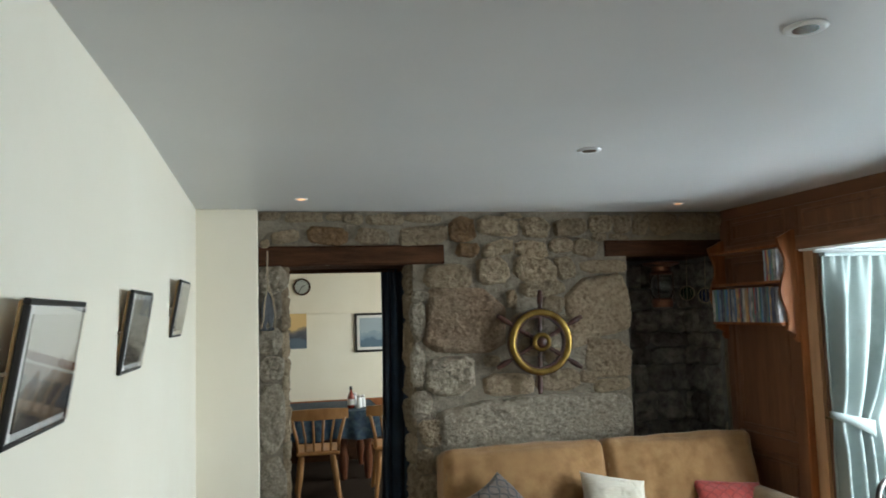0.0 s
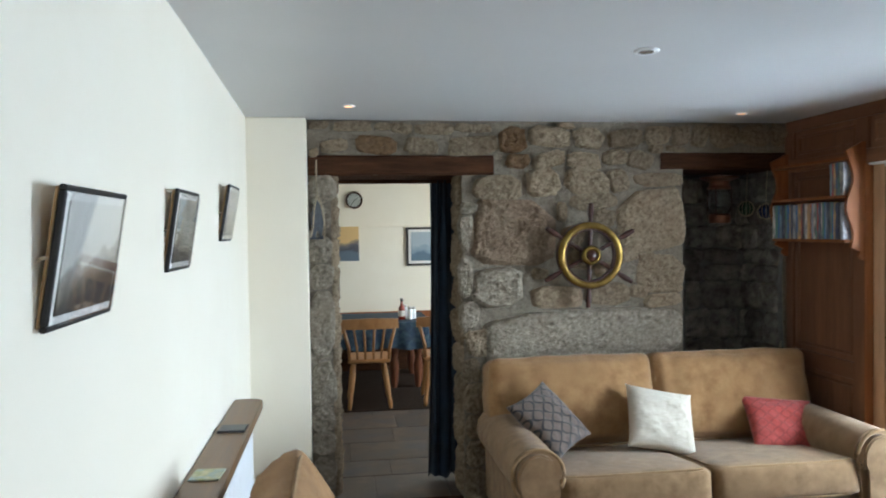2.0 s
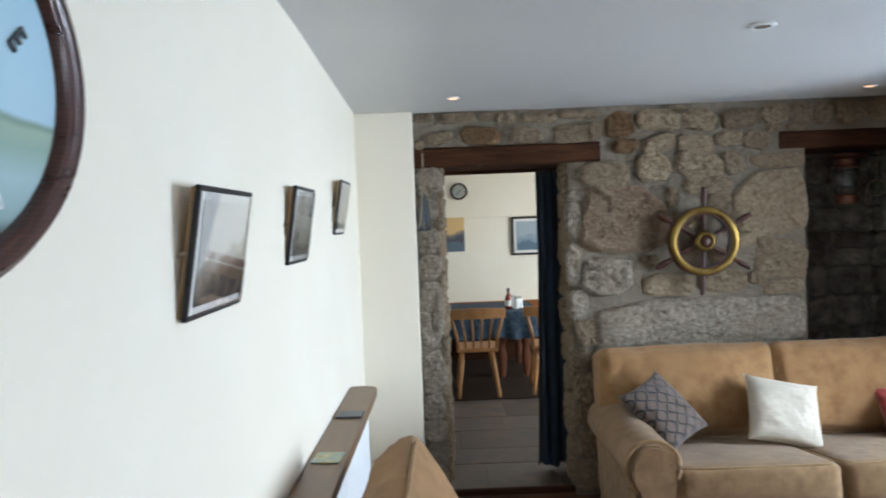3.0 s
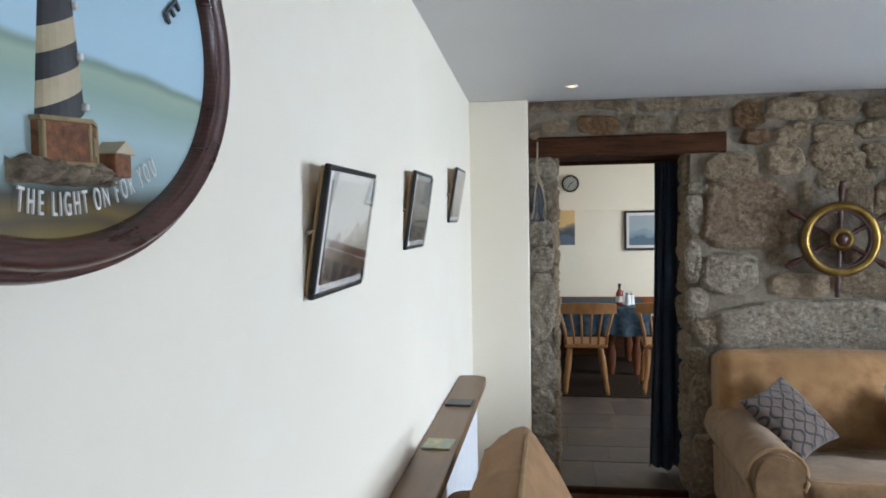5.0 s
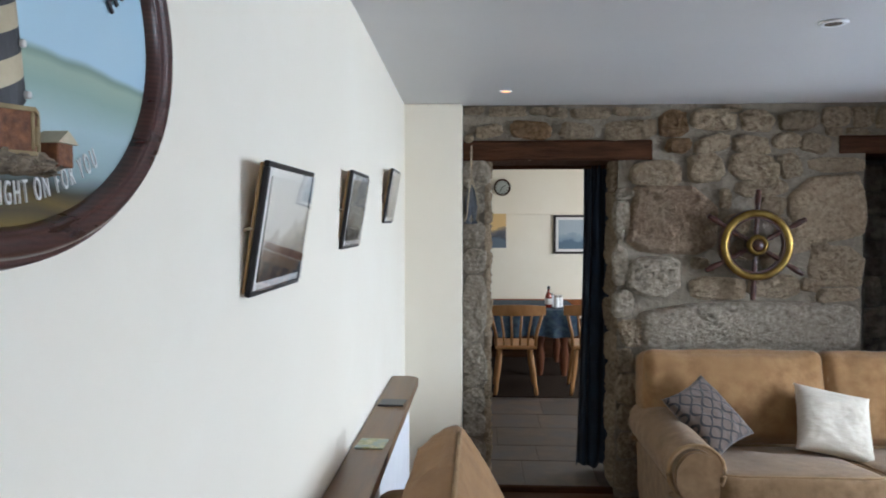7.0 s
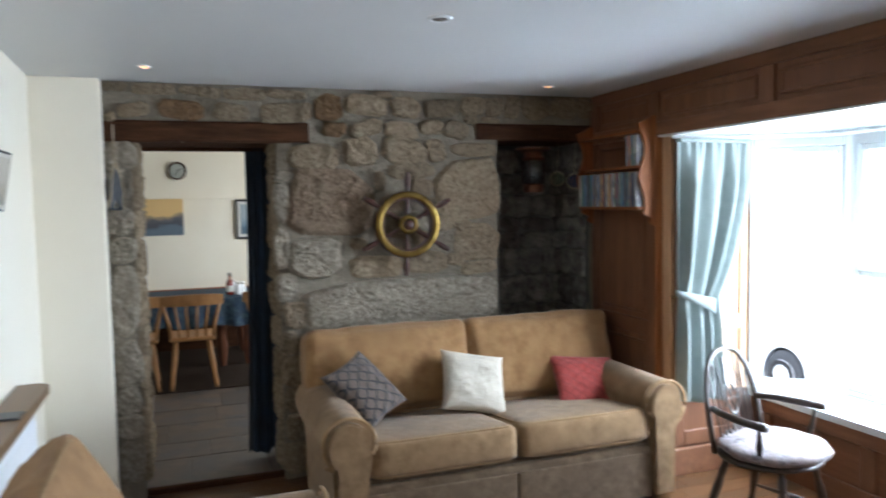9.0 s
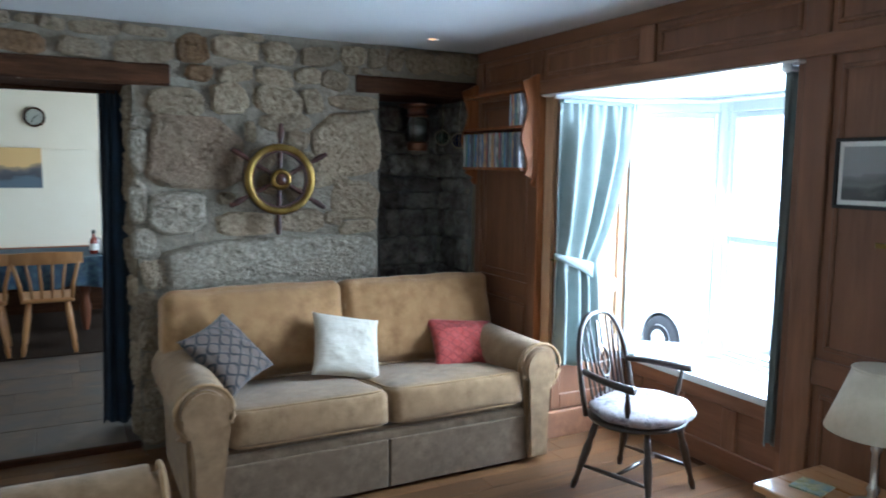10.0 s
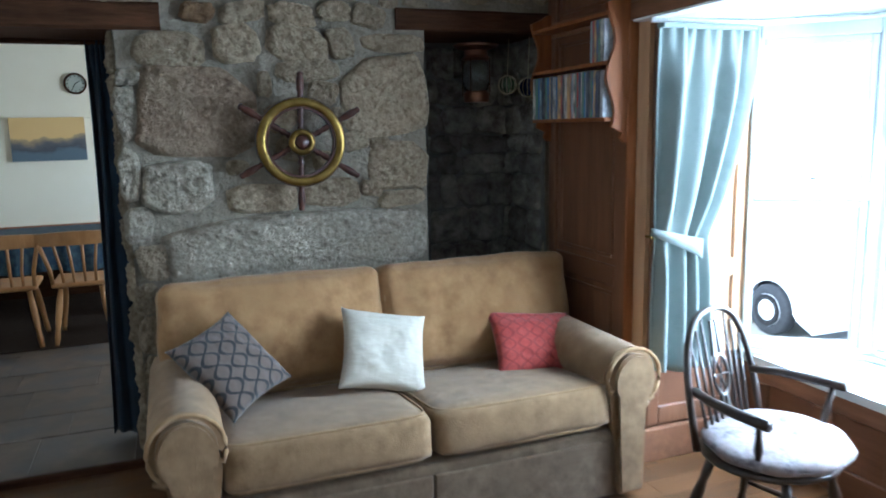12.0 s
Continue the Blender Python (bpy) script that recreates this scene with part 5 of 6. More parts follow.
for k, z0 in enumerate(levels):
    r0, r1 = 0.029 - 0.09 * (z0 + 0.100), 0.029 - 0.09 * (z0 + 0.0205 + 0.100)
    bm = bmesh.new()
    ring = []
    for zz, r in ((z0, r0), (z0 + 0.0205, r1)):
        ring.append([bm.verts.new((TX + r * math.cos(a), PG + 0.004 - 0.7 * r * math.sin(a), zz + 0.5 * r * math.cos(a))) for a in [math.pi * j / 12 for j in range(13)]])
    for j in range(12):
        bm.faces.new((ring[0][j], ring[0][j + 1], ring[1][j + 1], ring[1][j]))
    bm.faces.new(ring[0][::-1]), bm.faces.new(ring[1])
    part("band", bm, M_BAND_DARK if k % 2 == 0 else M_BANDS, tower, smooth=False)
    if k % 2 == 0:
        part("tower_window", box(TX + r0 * 0.38, TX + r0 * 0.56, PG - 0.64 * r0, PG - 0.45 * r0, z0 + 0.010, z0 + 0.016, 0.001, 1), M_PAPER, tower)
M_CREAMSTONE = material("plaque_cream_stone", (0.24, 0.18, 0.085), (0.40, 0.31, 0.16), 50, 0.7, bump=0.4, bump_scale=90)


def faceted(half, depth, z0, z1):
    bm = bmesh.new()
    plan = ((-half, 0), (-half, -depth * 0.35), (0.1 * half, -depth), (half, -depth * 0.45), (half, 0))
    lo, hi = [[bm.verts.new((TX + x, PG + y, z)) for x, y in plan] for z in (z0, z1)]
    for k in range(5):
        bm.faces.new((lo[k], lo[(k + 1) % 5], hi[(k + 1) % 5], hi[k]))
    bm.faces.new(lo[::-1]), bm.faces.new(hi)
    return bm


base = part("tower_base", faceted(0.0315, 0.026, -0.135, -0.100), M_TOWERBRICK, plaque, "brick base of the lighthouse")
part("base_ledge", faceted(0.0335, 0.029, -0.1020, -0.0985), M_CREAMSTONE, base)
part("base_ledge", faceted(0.0335, 0.029, -0.137, -0.1335), M_CREAMSTONE, base)
part("base_window", box(TX + 0.014, TX + 0.019, PG - 0.0225, PG - 0.014, -0.128, -0.112, 0.001, 1), M_CREAMSTONE, base)
for x, y in ((-0.032, -0.006), (0.002, -0.0215), (0.0285, -0.0095)):
    part("quoin", box(TX + x, TX + x + 0.0035, PG + y - 0.0055, PG + y, -0.1325, -0.1020, 0.001, 1), M_CREAMSTONE, base)
hut = part("hut", box(TX + 0.047, TX + 0.071, PG - 0.02, PG, -0.142, -0.121, 0.001, 1), M_TOWERBRICK, plaque, "small keeper's hut")
part("hut_roof", flat([(TX + 0.043, -0.1215), (TX + 0.075, -0.1215), (TX + 0.059, -0.110)], PG - 0.023, PG), M_BANDS, hut)
bm = bmesh.new()
bmesh.ops.create_grid(bm, x_segments=34, y_segments=8, size=1)
for v in bm.verts:
    u, w = v.co.x, v.co.y
    zz = -0.141 + 0.010 * w + 0.005 * noise.noise(Vector((u * 5, w, 3)))
    d = 0.026 * (1 - w * w) ** 0.5 * (1 - u * u) ** 0.4 + 0.018 * noise.noise(Vector((u * 13, w * 4, 1)))
    v.co = Vector((TX + 0.060 * u, PG - max(d, 0), zz))
part("rock", bm, M_ROCK, plaque, "relief rock under the lighthouse", smooth=True)
M_LETTER = material("white_lettering", (0.72, 0.72, 0.70), (0.8, 0.8, 0.78), 20, 0.4, bump=0.0)
words = part("lettering", bmesh.new(), M_LETTER, plaque, "raised white words")
place_x = -0.046
advance = {"I": 0.0062, " ": 0.0058, "N": 0.0118, "O": 0.0118, "H": 0.0118, "G": 0.0112, "U": 0.0112, "L": 0.0088}
for ch in "THE LIGHT ON FOR YOU":
    w = advance.get(ch, 0.0102) * 1.04
    place_x += w / 2
    if ch != " ":
        zz = -0.176 + 1.8 * place_x * place_x
        slope = math.degrees(math.atan(3.6 * place_x))
        ob = new("letter", text_mesh(ch, 0.028, 0.0008))
        ob.data.materials.append(M_LETTER)
        ob.parent = words
        ob.matrix_basis = Matrix.Translation((place_x, PG - 0.0045, zz)) @ Matrix.Rotation(radians(-slope), 4, "Y") @ Matrix.Rotation(radians(90), 4, "X") @ Matrix.Diagonal((0.43, 1.0, 1, 1))
    place_x += w / 2
ob = new("letter", text_mesh("E", 0.047, 0.0012))
ob.data.materials.append(M_BAND_DARK)
ob.parent = words
ob.matrix_basis = Matrix.Translation((0.183, PG - 0.003, 0.029)) @ Matrix.Rotation(radians(48), 4, "Y") @ Matrix.Rotation(radians(90), 4, "X") @ Matrix.Diagonal((0.7, 1.0, 1, 1))

# ---- radiator with its shelf ----
radiator = thing("radiator", pose(LEFT, 0.5, 0), "white panel radiator on the cream wall", "radiator")
part("panel", box(0.045, 0.095, 0.1, 2.60, 0.14, 0.75, 0.012, 2), M_RADIATOR, radiator)
for k in range(60):
    part("flute", box(0.094, 0.101, 0.13 + k * 0.041, 0.152 + k * 0.041, 0.19, 0.70, 0.003, 1), M_RADIATOR, radiator)
part("top_grille", box(0.02, 0.10, 0.1, 2.60, 0.748, 0.757, 0.002, 1), M_RADIATOR, radiator)
part("pipe", rod((0.06, 2.56, 0.0), (0.06, 2.56, 0.15), 0.009), M_COPPER, radiator)
bm = bmesh.new()
pts = [(LEFT, 0.35), (LEFT + 0.128, 0.35), (LEFT + 0.128, 3.20)]
for k in range(9):
    a = radians(90 * k / 8)
    pts.append((LEFT + 0.128 - 0.045 + 0.045 * math.cos(a), 3.215 + 0.045 * math.sin(a)))
pts += [(LEFT, 3.26)]
lower, upper = [bm.verts.new((x, y, 0.765)) for x, y in pts], [bm.verts.new((x, y, 0.80)) for x, y in pts]
caps = [bm.faces.new(lower[::-1]), bm.faces.new(upper)]
for k in range(len(pts)):
    bm.faces.new((lower[k], lower[(k + 1) % len(pts)], upper[(k + 1) % len(pts)], upper[k]))
bmesh.ops.bevel(bm, geom=[e for f in caps for e in f.edges], offset=0.006, segments=2, affect="EDGES")
shelf = tagged(part("radiator_shelf", bm, M_WOODTOP), "brown varnished wooden shelf over the radiator", "shelf")
for y in (1.0, 2.0, 3.0):
    part("bracket", box(LEFT, LEFT + 0.10, y, y + 0.02, 0.74, 0.766), M_STEEL, shelf)
M_DARKCARD = material("dark_coaster", (0.02, 0.02, 0.025), (0.05, 0.05, 0.055), 30, 0.4, bump=0.1)
M_MAPCARD = material("map_coaster", (0.30, 0.31, 0.13), (0.52, 0.48, 0.27), 45, 0.4, bump=0.05, span=0.1, c3=(0.25, 0.34, 0.36), large=30)
tagged(part("coaster", box(-0.05, 0.05, -0.045, 0.045, 0.0, 0.008, 0.002, 1), M_DARKCARD, pose_=pose(LEFT + 0.068, 2.745, 0.80, 0, 0, -3)), "dark square coaster on the radiator shelf", "coaster")
tagged(part("coaster", box(-0.046, 0.046, -0.05, 0.05, 0.0, 0.006, 0.002, 1), M_MAPCARD, pose_=pose(LEFT + 0.066, 2.225, 0.80, 0, 0, -4)), "green patterned coaster on the radiator shelf", "coaster")

# ---- wall shelf with discs ----
wall_shelf = thing("wall_shelf", pose(RIGHT - 0.019, 3.24, 1.36), "small orange pine wall shelf with scalloped ends", "shelf")
for y in (0.0, 0.635):
    pts = [(0.0, 0.0), (-0.02, 0.0)]
    for zc in (0.0,):
        for k in range(25):
            s = k / 24
            depth = 0.086 + 0.020 * math.cos(2 * math.pi * (s * 1.9 + 0.15)) - 0.06 * (s < 0.05) - 0.05 * (s > 0.96)
            pts.append((-depth, 0.02 + 0.55 * s))
    pts += [(-0.02, 0.59), (0.0, 0.59)]
    part("end_panel", extrude_profile(pts, y, y + 0.018), M_SHELFWOOD, wall_shelf)
for z in (0.088, 0.31, 0.50):
    part("shelf_board", box(-0.102, 0.0, 0.018, 0.635, z, z + 0.016, 0.002, 1), M_SHELFWOOD, wall_shelf)
COLORS = ((0.34, 0.34, 0.36), (0.05, 0.06, 0.12), (0.35, 0.05, 0.05), (0.06, 0.16, 0.35), (0.55, 0.5, 0.42), (0.03, 0.03, 0.035), (0.25, 0.33, 0.4), (0.5, 0.3, 0.12), (0.12, 0.25, 0.2))
CASES = [material("disc_case", c, [min(1, v * 1.3 + 0.01) for v in c], 60, 0.4, bump=0.0, stretch=(1, 1, 0.4), c3=(0.16, 0.16, 0.17), large=45, spec=0.3) for c in COLORS]
y = 3.268
k = 0
while y < 3.845:
    w = random.choice((0.0105, 0.0105, 0.015, 0.0225))
    h = random.choice((0.19, 0.19, 0.186, 0.19))
    d = random.uniform(0.0, 0.006)
    ob = part("disc_case", box(-0.108 + d, -0.006, 0.0, w - 0.001, 0, h, 0.001, 1), CASES[(k * 5 + k // 3) % len(CASES)], pose_=pose(RIGHT - 0.019, y, 1.464))
    tagged(ob, "thin upright film case on the pine wall shelf", "film case", "film cases")
    y += w
    k += 1
y = 3.268
for k in range(7):
    ob = part("disc_case", box(-0.102, -0.006, 0.0, 0.014, 0, 0.165, 0.001, 1), CASES[(k * 4) % len(CASES)], pose_=pose(RIGHT - 0.019, y, 1.686))
    tagged(ob, "thin upright film case on the pine wall shelf", "film case", "film cases")
    y += 0.015

# ---- alcove: copper ship's lantern and glass floats ----
lantern = thing("lantern", pose(2.575, 4.17, 1.56), "copper and glass ship's lantern hanging in the alcove", "lantern")
part("base", lathe([(0.0, 0.0), (0.062, 0.0), (0.066, 0.02), (0.066, 0.045), (0.056, 0.055), (0.0, 0.055)], 28), M_COPPER, lantern, smooth=False)
part("globe", lathe([(0.056, 0.056), (0.068, 0.09), (0.068, 0.17), (0.056, 0.205)], 28), M_LAMPGLASS, lantern, "ribbed clear glass", smooth=True)
part("top", lathe([(0.0, 0.20), (0.06, 0.205), (0.075, 0.215), (0.06, 0.23), (0.058, 0.255), (0.112, 0.272), (0.114, 0.282), (0.05, 0.293), (0.0, 0.30)], 28), M_COPPER, lantern, smooth=False)
for k in range(4):
    a = math.pi / 4 + math.pi / 2 * k
    part("guard_rod", rod((0.073 * math.cos(a), 0.073 * math.sin(a), 0.03), (0.073 * math.cos(a), 0.073 * math.sin(a), 0.215), 0.0025, n=6), M_BEAM, lantern)
part("hook", tube([(0, 0, 0.295), (0, 0.012, 0.305), (0, 0, 0.316)], 0.004, 6), M_BEAM, lantern)
M_FLOAT1 = clear("green_float_glass", 0.1, (0.35, 0.6, 0.45))
M_FLOAT2 = clear("blue_float_glass", 0.1, (0.1, 0.2, 0.75))
for x, y, z, r, mat, label in ((2.74, 4.15, 1.645, 0.045, M_FLOAT1, "green glass fishing float in a rope net"), (2.79, 4.02, 1.625, 0.045, M_FLOAT2, "blue glass fishing float in a rope net")):
    fl = thing("glass_float", pose(x, y, z), label, "fishing float", "glass floats")
    bm = bmesh.new()
    bmesh.ops.create_uvsphere(bm, u_segments=20, v_segments=12, radius=r)
    part("ball", bm, mat, fl, smooth=True)
    bm = bmesh.new()
    for k in range(6):
        a = math.pi * k / 6
        tube([((r + 0.002) * math.cos(t) * math.cos(a), (r + 0.002) * math.cos(t) * math.sin(a), (r + 0.002) * math.sin(t)) for t in [2 * math.pi * j / 20 for j in range(20)]], 0.0018, 4, True, bm)
    part("net", bm, M_ROPE, fl)
    part("cord", rod((0, 0, r), (0.01, 0, ALCTOP - z - 0.004), 0.002, n=5), M_ROPE, fl)


# ---- curtains ----
def draped(name, base, top, tie, foot, folds, mat, parent, depth=0.03, axis="x", label="", seed=0, cols=120, rows=60):
    """A hanging cloth. base: the plane it hangs in; top, tie, foot: (z, from, to) along the axis, between which it is gathered."""
    bm = bmesh.new()
    grid = []
    for i in range(rows + 1):
        v = i / rows
        z = top[0] + (foot[0] - top[0]) * v
        if z > tie[0]:
            q = (top[0] - z) / (top[0] - tie[0])
            q = q ** 1.75
            a, b = top[1] + (tie[1] - top[1]) * q, top[2] + (tie[2] - top[2]) * q
        else:
            q = (tie[0] - z) / (tie[0] - foot[0])
            a, b = tie[1] + (foot[1] - tie[1]) * q, tie[2] + (foot[2] - tie[2]) * q
        near_tie = math.exp(-((z - tie[0]) / 0.10) ** 2)
        row = []
        for k in range(cols + 1):
            u = k / cols
            ph = u * folds * 2 * math.pi
            d = depth * (0.7 * math.sin(ph + 0.7 * math.sin(ph * 0.37 + seed)) + 0.35 * math.sin(ph * 0.53 + 2 + seed + v)) * (1 - 0.5 * near_tie)
            d = d * min(1, v * 5 + 0.15) + 0.010 * math.sin(ph * 2.3 + seed) * math.exp(-v * 9)
            s = a + (b - a) * u + 0.006 * math.sin(ph * 0.5 + v * 3)
            hem = 0.012 * math.sin(ph * 0.5) * (v > 0.99)
            row.append(bm.verts.new((s, base + d, z + hem) if axis == "x" else (base + d, s, z + hem)))
        grid.append(row)
    for i in range(rows):
        for k in range(cols):
            bm.faces.new((grid[i][k], grid[i][k + 1], grid[i + 1][k + 1], grid[i + 1][k]))
    ob = part(name, bm, mat, parent, label, smooth=True)
    sol = ob.modifiers.new("thickness", "SOLIDIFY")
    sol.thickness = 0.004
    return ob


curtain = thing("curtain", pose(0, 0, 0), "duck-egg blue curtain gathered by a tieback at the bay window", "curtain", "bay curtains")
draped("cloth", 3.095, (1.812, 2.872, 3.36), (0.97, 2.868, 3.13), (0.42, 2.865, 3.16), 3.7, M_TEAL, curtain, 0.042)
bm = bmesh.new()
band = []
for k in range(41):
    a = 2 * math.pi * k / 40
    band.append((2.985 + 0.125 * math.cos(a), 3.095 + 0.045 * math.sin(a), 0.965 - 0.042 * math.cos(a)))
ring0, ring1 = [], []
for x, y, z in band[:-1]:
    ring0.append(bm.verts.new((x, y, z - 0.016 - 0.10 * (x - 2.86))))
    ring1.append(bm.verts.new((x, y, z + 0.016 + 0.10 * (x - 2.86))))
for k in range(40):
    bm.faces.new((ring0[k], ring0[(k + 1) % 40], ring1[(k + 1) % 40], ring1[k]))
tie = part("tieback", bm, M_TEAL, curtain, "matching cloth tieback", smooth=True)
tie.modifiers.new("thickness", "SOLIDIFY").thickness = 0.008
part("heading_tape", box(2.875, 3.335, 3.075, 3.12, 1.795, 1.815, 0.004, 1), M_TEAL, curtain)
part("tie_hook", rod((2.868, 3.14, 0.985), (2.868, 3.10, 0.985), 0.006), M_BRASS, curtain)
curtain2 = thing("curtain", pose(0, 0, 0), "duck-egg blue curtain hanging at the end of the bay window", "curtain", "bay curtains")
draped("cloth", 1.782, (1.812, 2.868, 3.2), (0.97, 2.872, 3.05), (0.445, 2.872, 3.06), 5, M_TEAL, curtain2, 0.018, seed=2)
track = thing("curtain_track", pose(0, 0, 0), "white curtain track under the bay's soffit", "curtain rail")
part("track", tube([(2.84, 3.105, 1.825), (3.32, 3.09, 1.825), (3.66, 2.82, 1.825), (3.66, 2.08, 1.825), (3.30, 1.80, 1.825), (2.86, 1.775, 1.82)], 0.011, 8), M_WHITE, track, smooth=True)
part("end_knob", lathe([(0.0, 0.0), (0.016, 0.004), (0.02, 0.018), (0.012, 0.03), (0.0, 0.034)], 14, m=aim((2.865, 1.775, 1.82), (2.80, 1.775, 1.82))), M_WHITE, track, smooth=True)
door_curtain = thing("door_curtain", pose(0, 0, 0), "dark navy velvet door curtain drawn to one side", "curtain")
draped("cloth", 4.29, (1.84, 0.785, 1.06), (0.9, 0.77, 1.06), (0.05, 0.75, 1.07), 5, M_NAVY, door_curtain, 0.03, seed=5)
part("rod", rod((0.21, 4.29, 1.832), (1.11, 4.29, 1.832), 0.012), M_BEAM, door_curtain)

# ---- hanging wooden fish on the door jamb ----
fish = thing("hanging_fish", pose(0.135, 3.865, 1.50), "pair of grey wooden fish hung on a rope loop", "wall ornament")
M_FISH = material("grey_fish_paint", (0.03, 0.035, 0.045), (0.09, 0.10, 0.115), 18, 0.5, bump=0.2)
part("cord", tube([(-0.005, 0.0, 0.42), (-0.007, -0.004, 0.32), (-0.004, -0.004, 0.24), (0.02, -0.006, 0.17), (0.034, -0.006, 0.07), (0.03, -0.006, 0.0)], 0.0045, 6), M_ROPE, fish)
part("cord", tube([(-0.004, -0.004, 0.24), (-0.02, -0.006, 0.16), (-0.028, -0.006, 0.06), (-0.04, -0.006, 0.01)], 0.0045, 6), M_ROPE, fish)
for x, s in ((-0.026, 1), (0.012, -1)):
    bm = lathe([(0.0, 0.21), (0.012, 0.19), (0.024, 0.13), (0.024, 0.09), (0.012, 0.04), (0.007, 0.02), (0.022, 0.0), (0.0, 0.004)], 12)
    for v in bm.verts:
        v.co.y *= 0.45
    part("fish", bm, M_FISH, fish, smooth=True, pose_=pose(x, 0.004, 0.0, 0, 5 * s, 0))

# ---- recessed downlights ----
M_BULB = glowing("lamp_glow", (1.0, 0.45, 0.18), 0.9)
M_BULB_OFF = material("lamp_reflector", (0.35, 0.35, 0.36), (0.5, 0.5, 0.5), 10, 0.2, metal=0.8, bump=0.0)
for x, y, lit in ((0.30, 3.475, True), (2.378, 3.58, True), (1.292, 2.32, False), (1.272, 1.18, False)):
    dl = thing("downlight", pose(x, y, TOP) @ Matrix.Diagonal((*((0.72,) * 3 if lit else (1,) * 3), 1)), "small round recessed ceiling spotlight" + (", lit" if lit else ", white rim"), "ceiling light", "ceiling spotlights")
    part("rim", lathe([(0.028, 0.0), (0.042, 0.0), (0.044, -0.004), (0.036, -0.009), (0.029, -0.006)], 28), M_WHITE, dl, smooth=True)
    part("bulb", lathe([(0.0, -0.007), (0.026, -0.007), (0.027, -0.002), (0.0, -0.002)], 20), M_BULB if lit else M_BULB_OFF, dl, "glowing bulb" if lit else "unlit bulb")


# ---- dining furniture ----
M_DININGPINE = material("honey_pine", (0.31, 0.145, 0.05), (0.47, 0.25, 0.10), 5, 0.4, bump=0.1, bump_scale=20, stretch=(3, 3, 1), coat=0.15)


def dining_chair(m):
    """Spindle-backed pine chair; its back is at +y... seen from behind it faces away."""
    c = thing("dining_chair", m, "light pine spindle-back dining chair at the table", "chair", "dining chairs")
    part("seat", box(-0.178, 0.178, -0.185, 0.21, 0.385, 0.42, 0.014, 3), M_DININGPINE, c)
    crest = []
    bm = bmesh.new()
    for i in range(15):
        u = i / 14 * 2 - 1
        y = -0.255 - 0.035 * (1 - u * u)
        lo, hi = 0.685, 0.765 + 0.012 * (1 - u * u)
        crest.append([bm.verts.new((u * 0.245, yy, zz)) for yy, zz in ((y, lo), (y + 0.022, lo), (y + 0.014, hi), (y - 0.006, hi))])
    for a, b in zip(crest, crest[1:]):
        for k in range(4):
            bm.faces.new((a[k], a[(k + 1) % 4], b[(k + 1) % 4], b[k]))
    bm.faces.new(crest[0][::-1]), bm.faces.new(crest[-1])
    part("crest_rail", bm, M_DININGPINE, c, smooth=False)
    for x0, x1, r in ((-0.165, -0.215, 0.014), (0.165, 0.215, 0.014), (-0.10, -0.13, 0.010), (-0.034, -0.044, 0.010), (0.034, 0.044, 0.010), (0.10, 0.13, 0.010)):
        u = x1 / 0.245
        part("spindle", tube([(x0, -0.17, 0.415), (x0 * 1.04, -0.205, 0.52), (x1, -0.25 - 0.025 * (1 - u * u), 0.70)], r, 8), M_DININGPINE, c, smooth=True)
    leg = [(0.014, 0), (0.02, 0.06), (0.016, 0.10), (0.022, 0.2), (0.022, 0.28), (0.016, 0.385)]
    for x in (-1, 1):
        for y in (-1, 1):
            part("leg", lathe(leg, 12, m=aim((x * 0.175, y * 0.21, 0), (x * 0.125, y * 0.14, 0.39))), M_DININGPINE, c, smooth=True)
    return c


M_RUG = material("dark_brown_rug", (0.018, 0.012, 0.009), (0.045, 0.032, 0.024), 40, 0.95, bump=0.5, bump_scale=150, c3=(0.03, 0.02, 0.015), large=3, spec=0.1)
tagged(part("rug", box(-1.9, 2.7, 6.03, FARW - 0.08, DF + 0.001, DF + 0.009, 0.003, 1), M_RUG), "dark brown rug under the dining table", "rug")
CZ = DF + 0.009
first_chair = dining_chair(pose(0.475, 6.28, CZ))
for x, y, r in ((0.03, 6.28, 2), (1.13, 6.30, -3)):
    copy_thing(first_chair, pose(x, y, CZ, 0, 0, r))
M_TABLEWOOD = material("dark_turned_wood", (0.09, 0.03, 0.014), (0.17, 0.062, 0.03), 7, 0.35, bump=0.1, stretch=(3, 3, 1), coat=0.3)
table = thing("dining_table", pose(0.25, 7.22, DF - 0.06), "dark wooden dining table with turned legs", "table")
part("tabletop", box(-0.80, 0.80, -0.40, 0.40, 0.66, 0.70, 0.006, 1), M_TABLEWOOD, table)
leg = [(0.022, 0.06), (0.035, 0.03), (0.024, 0.07), (0.038, 0.14), (0.046, 0.26), (0.030, 0.36), (0.045, 0.42), (0.040, 0.50), (0.046, 0.66)]
for x in (-0.7, 0.49, 0.72):
    for y in ((-0.33, 0.33) if x != 0.49 else (-0.33,)):
        part("leg", lathe(leg, 14, m=Matrix.Translation((x, y, 0))), M_TABLEWOOD, table, smooth=True)
part("apron", box(-0.74, 0.76, -0.35, -0.325, 0.57, 0.66), M_TABLEWOOD, table)
M_CLOTH = material("blue_tablecloth", (0.003, 0.012, 0.034), (0.009, 0.034, 0.075), 18, 0.75, bump=0.2, bump_scale=100, c3=(0.06, 0.10, 0.11), large=26, blend=0.6)
bm = bmesh.new()
nx, nv = 90, 12
front = []
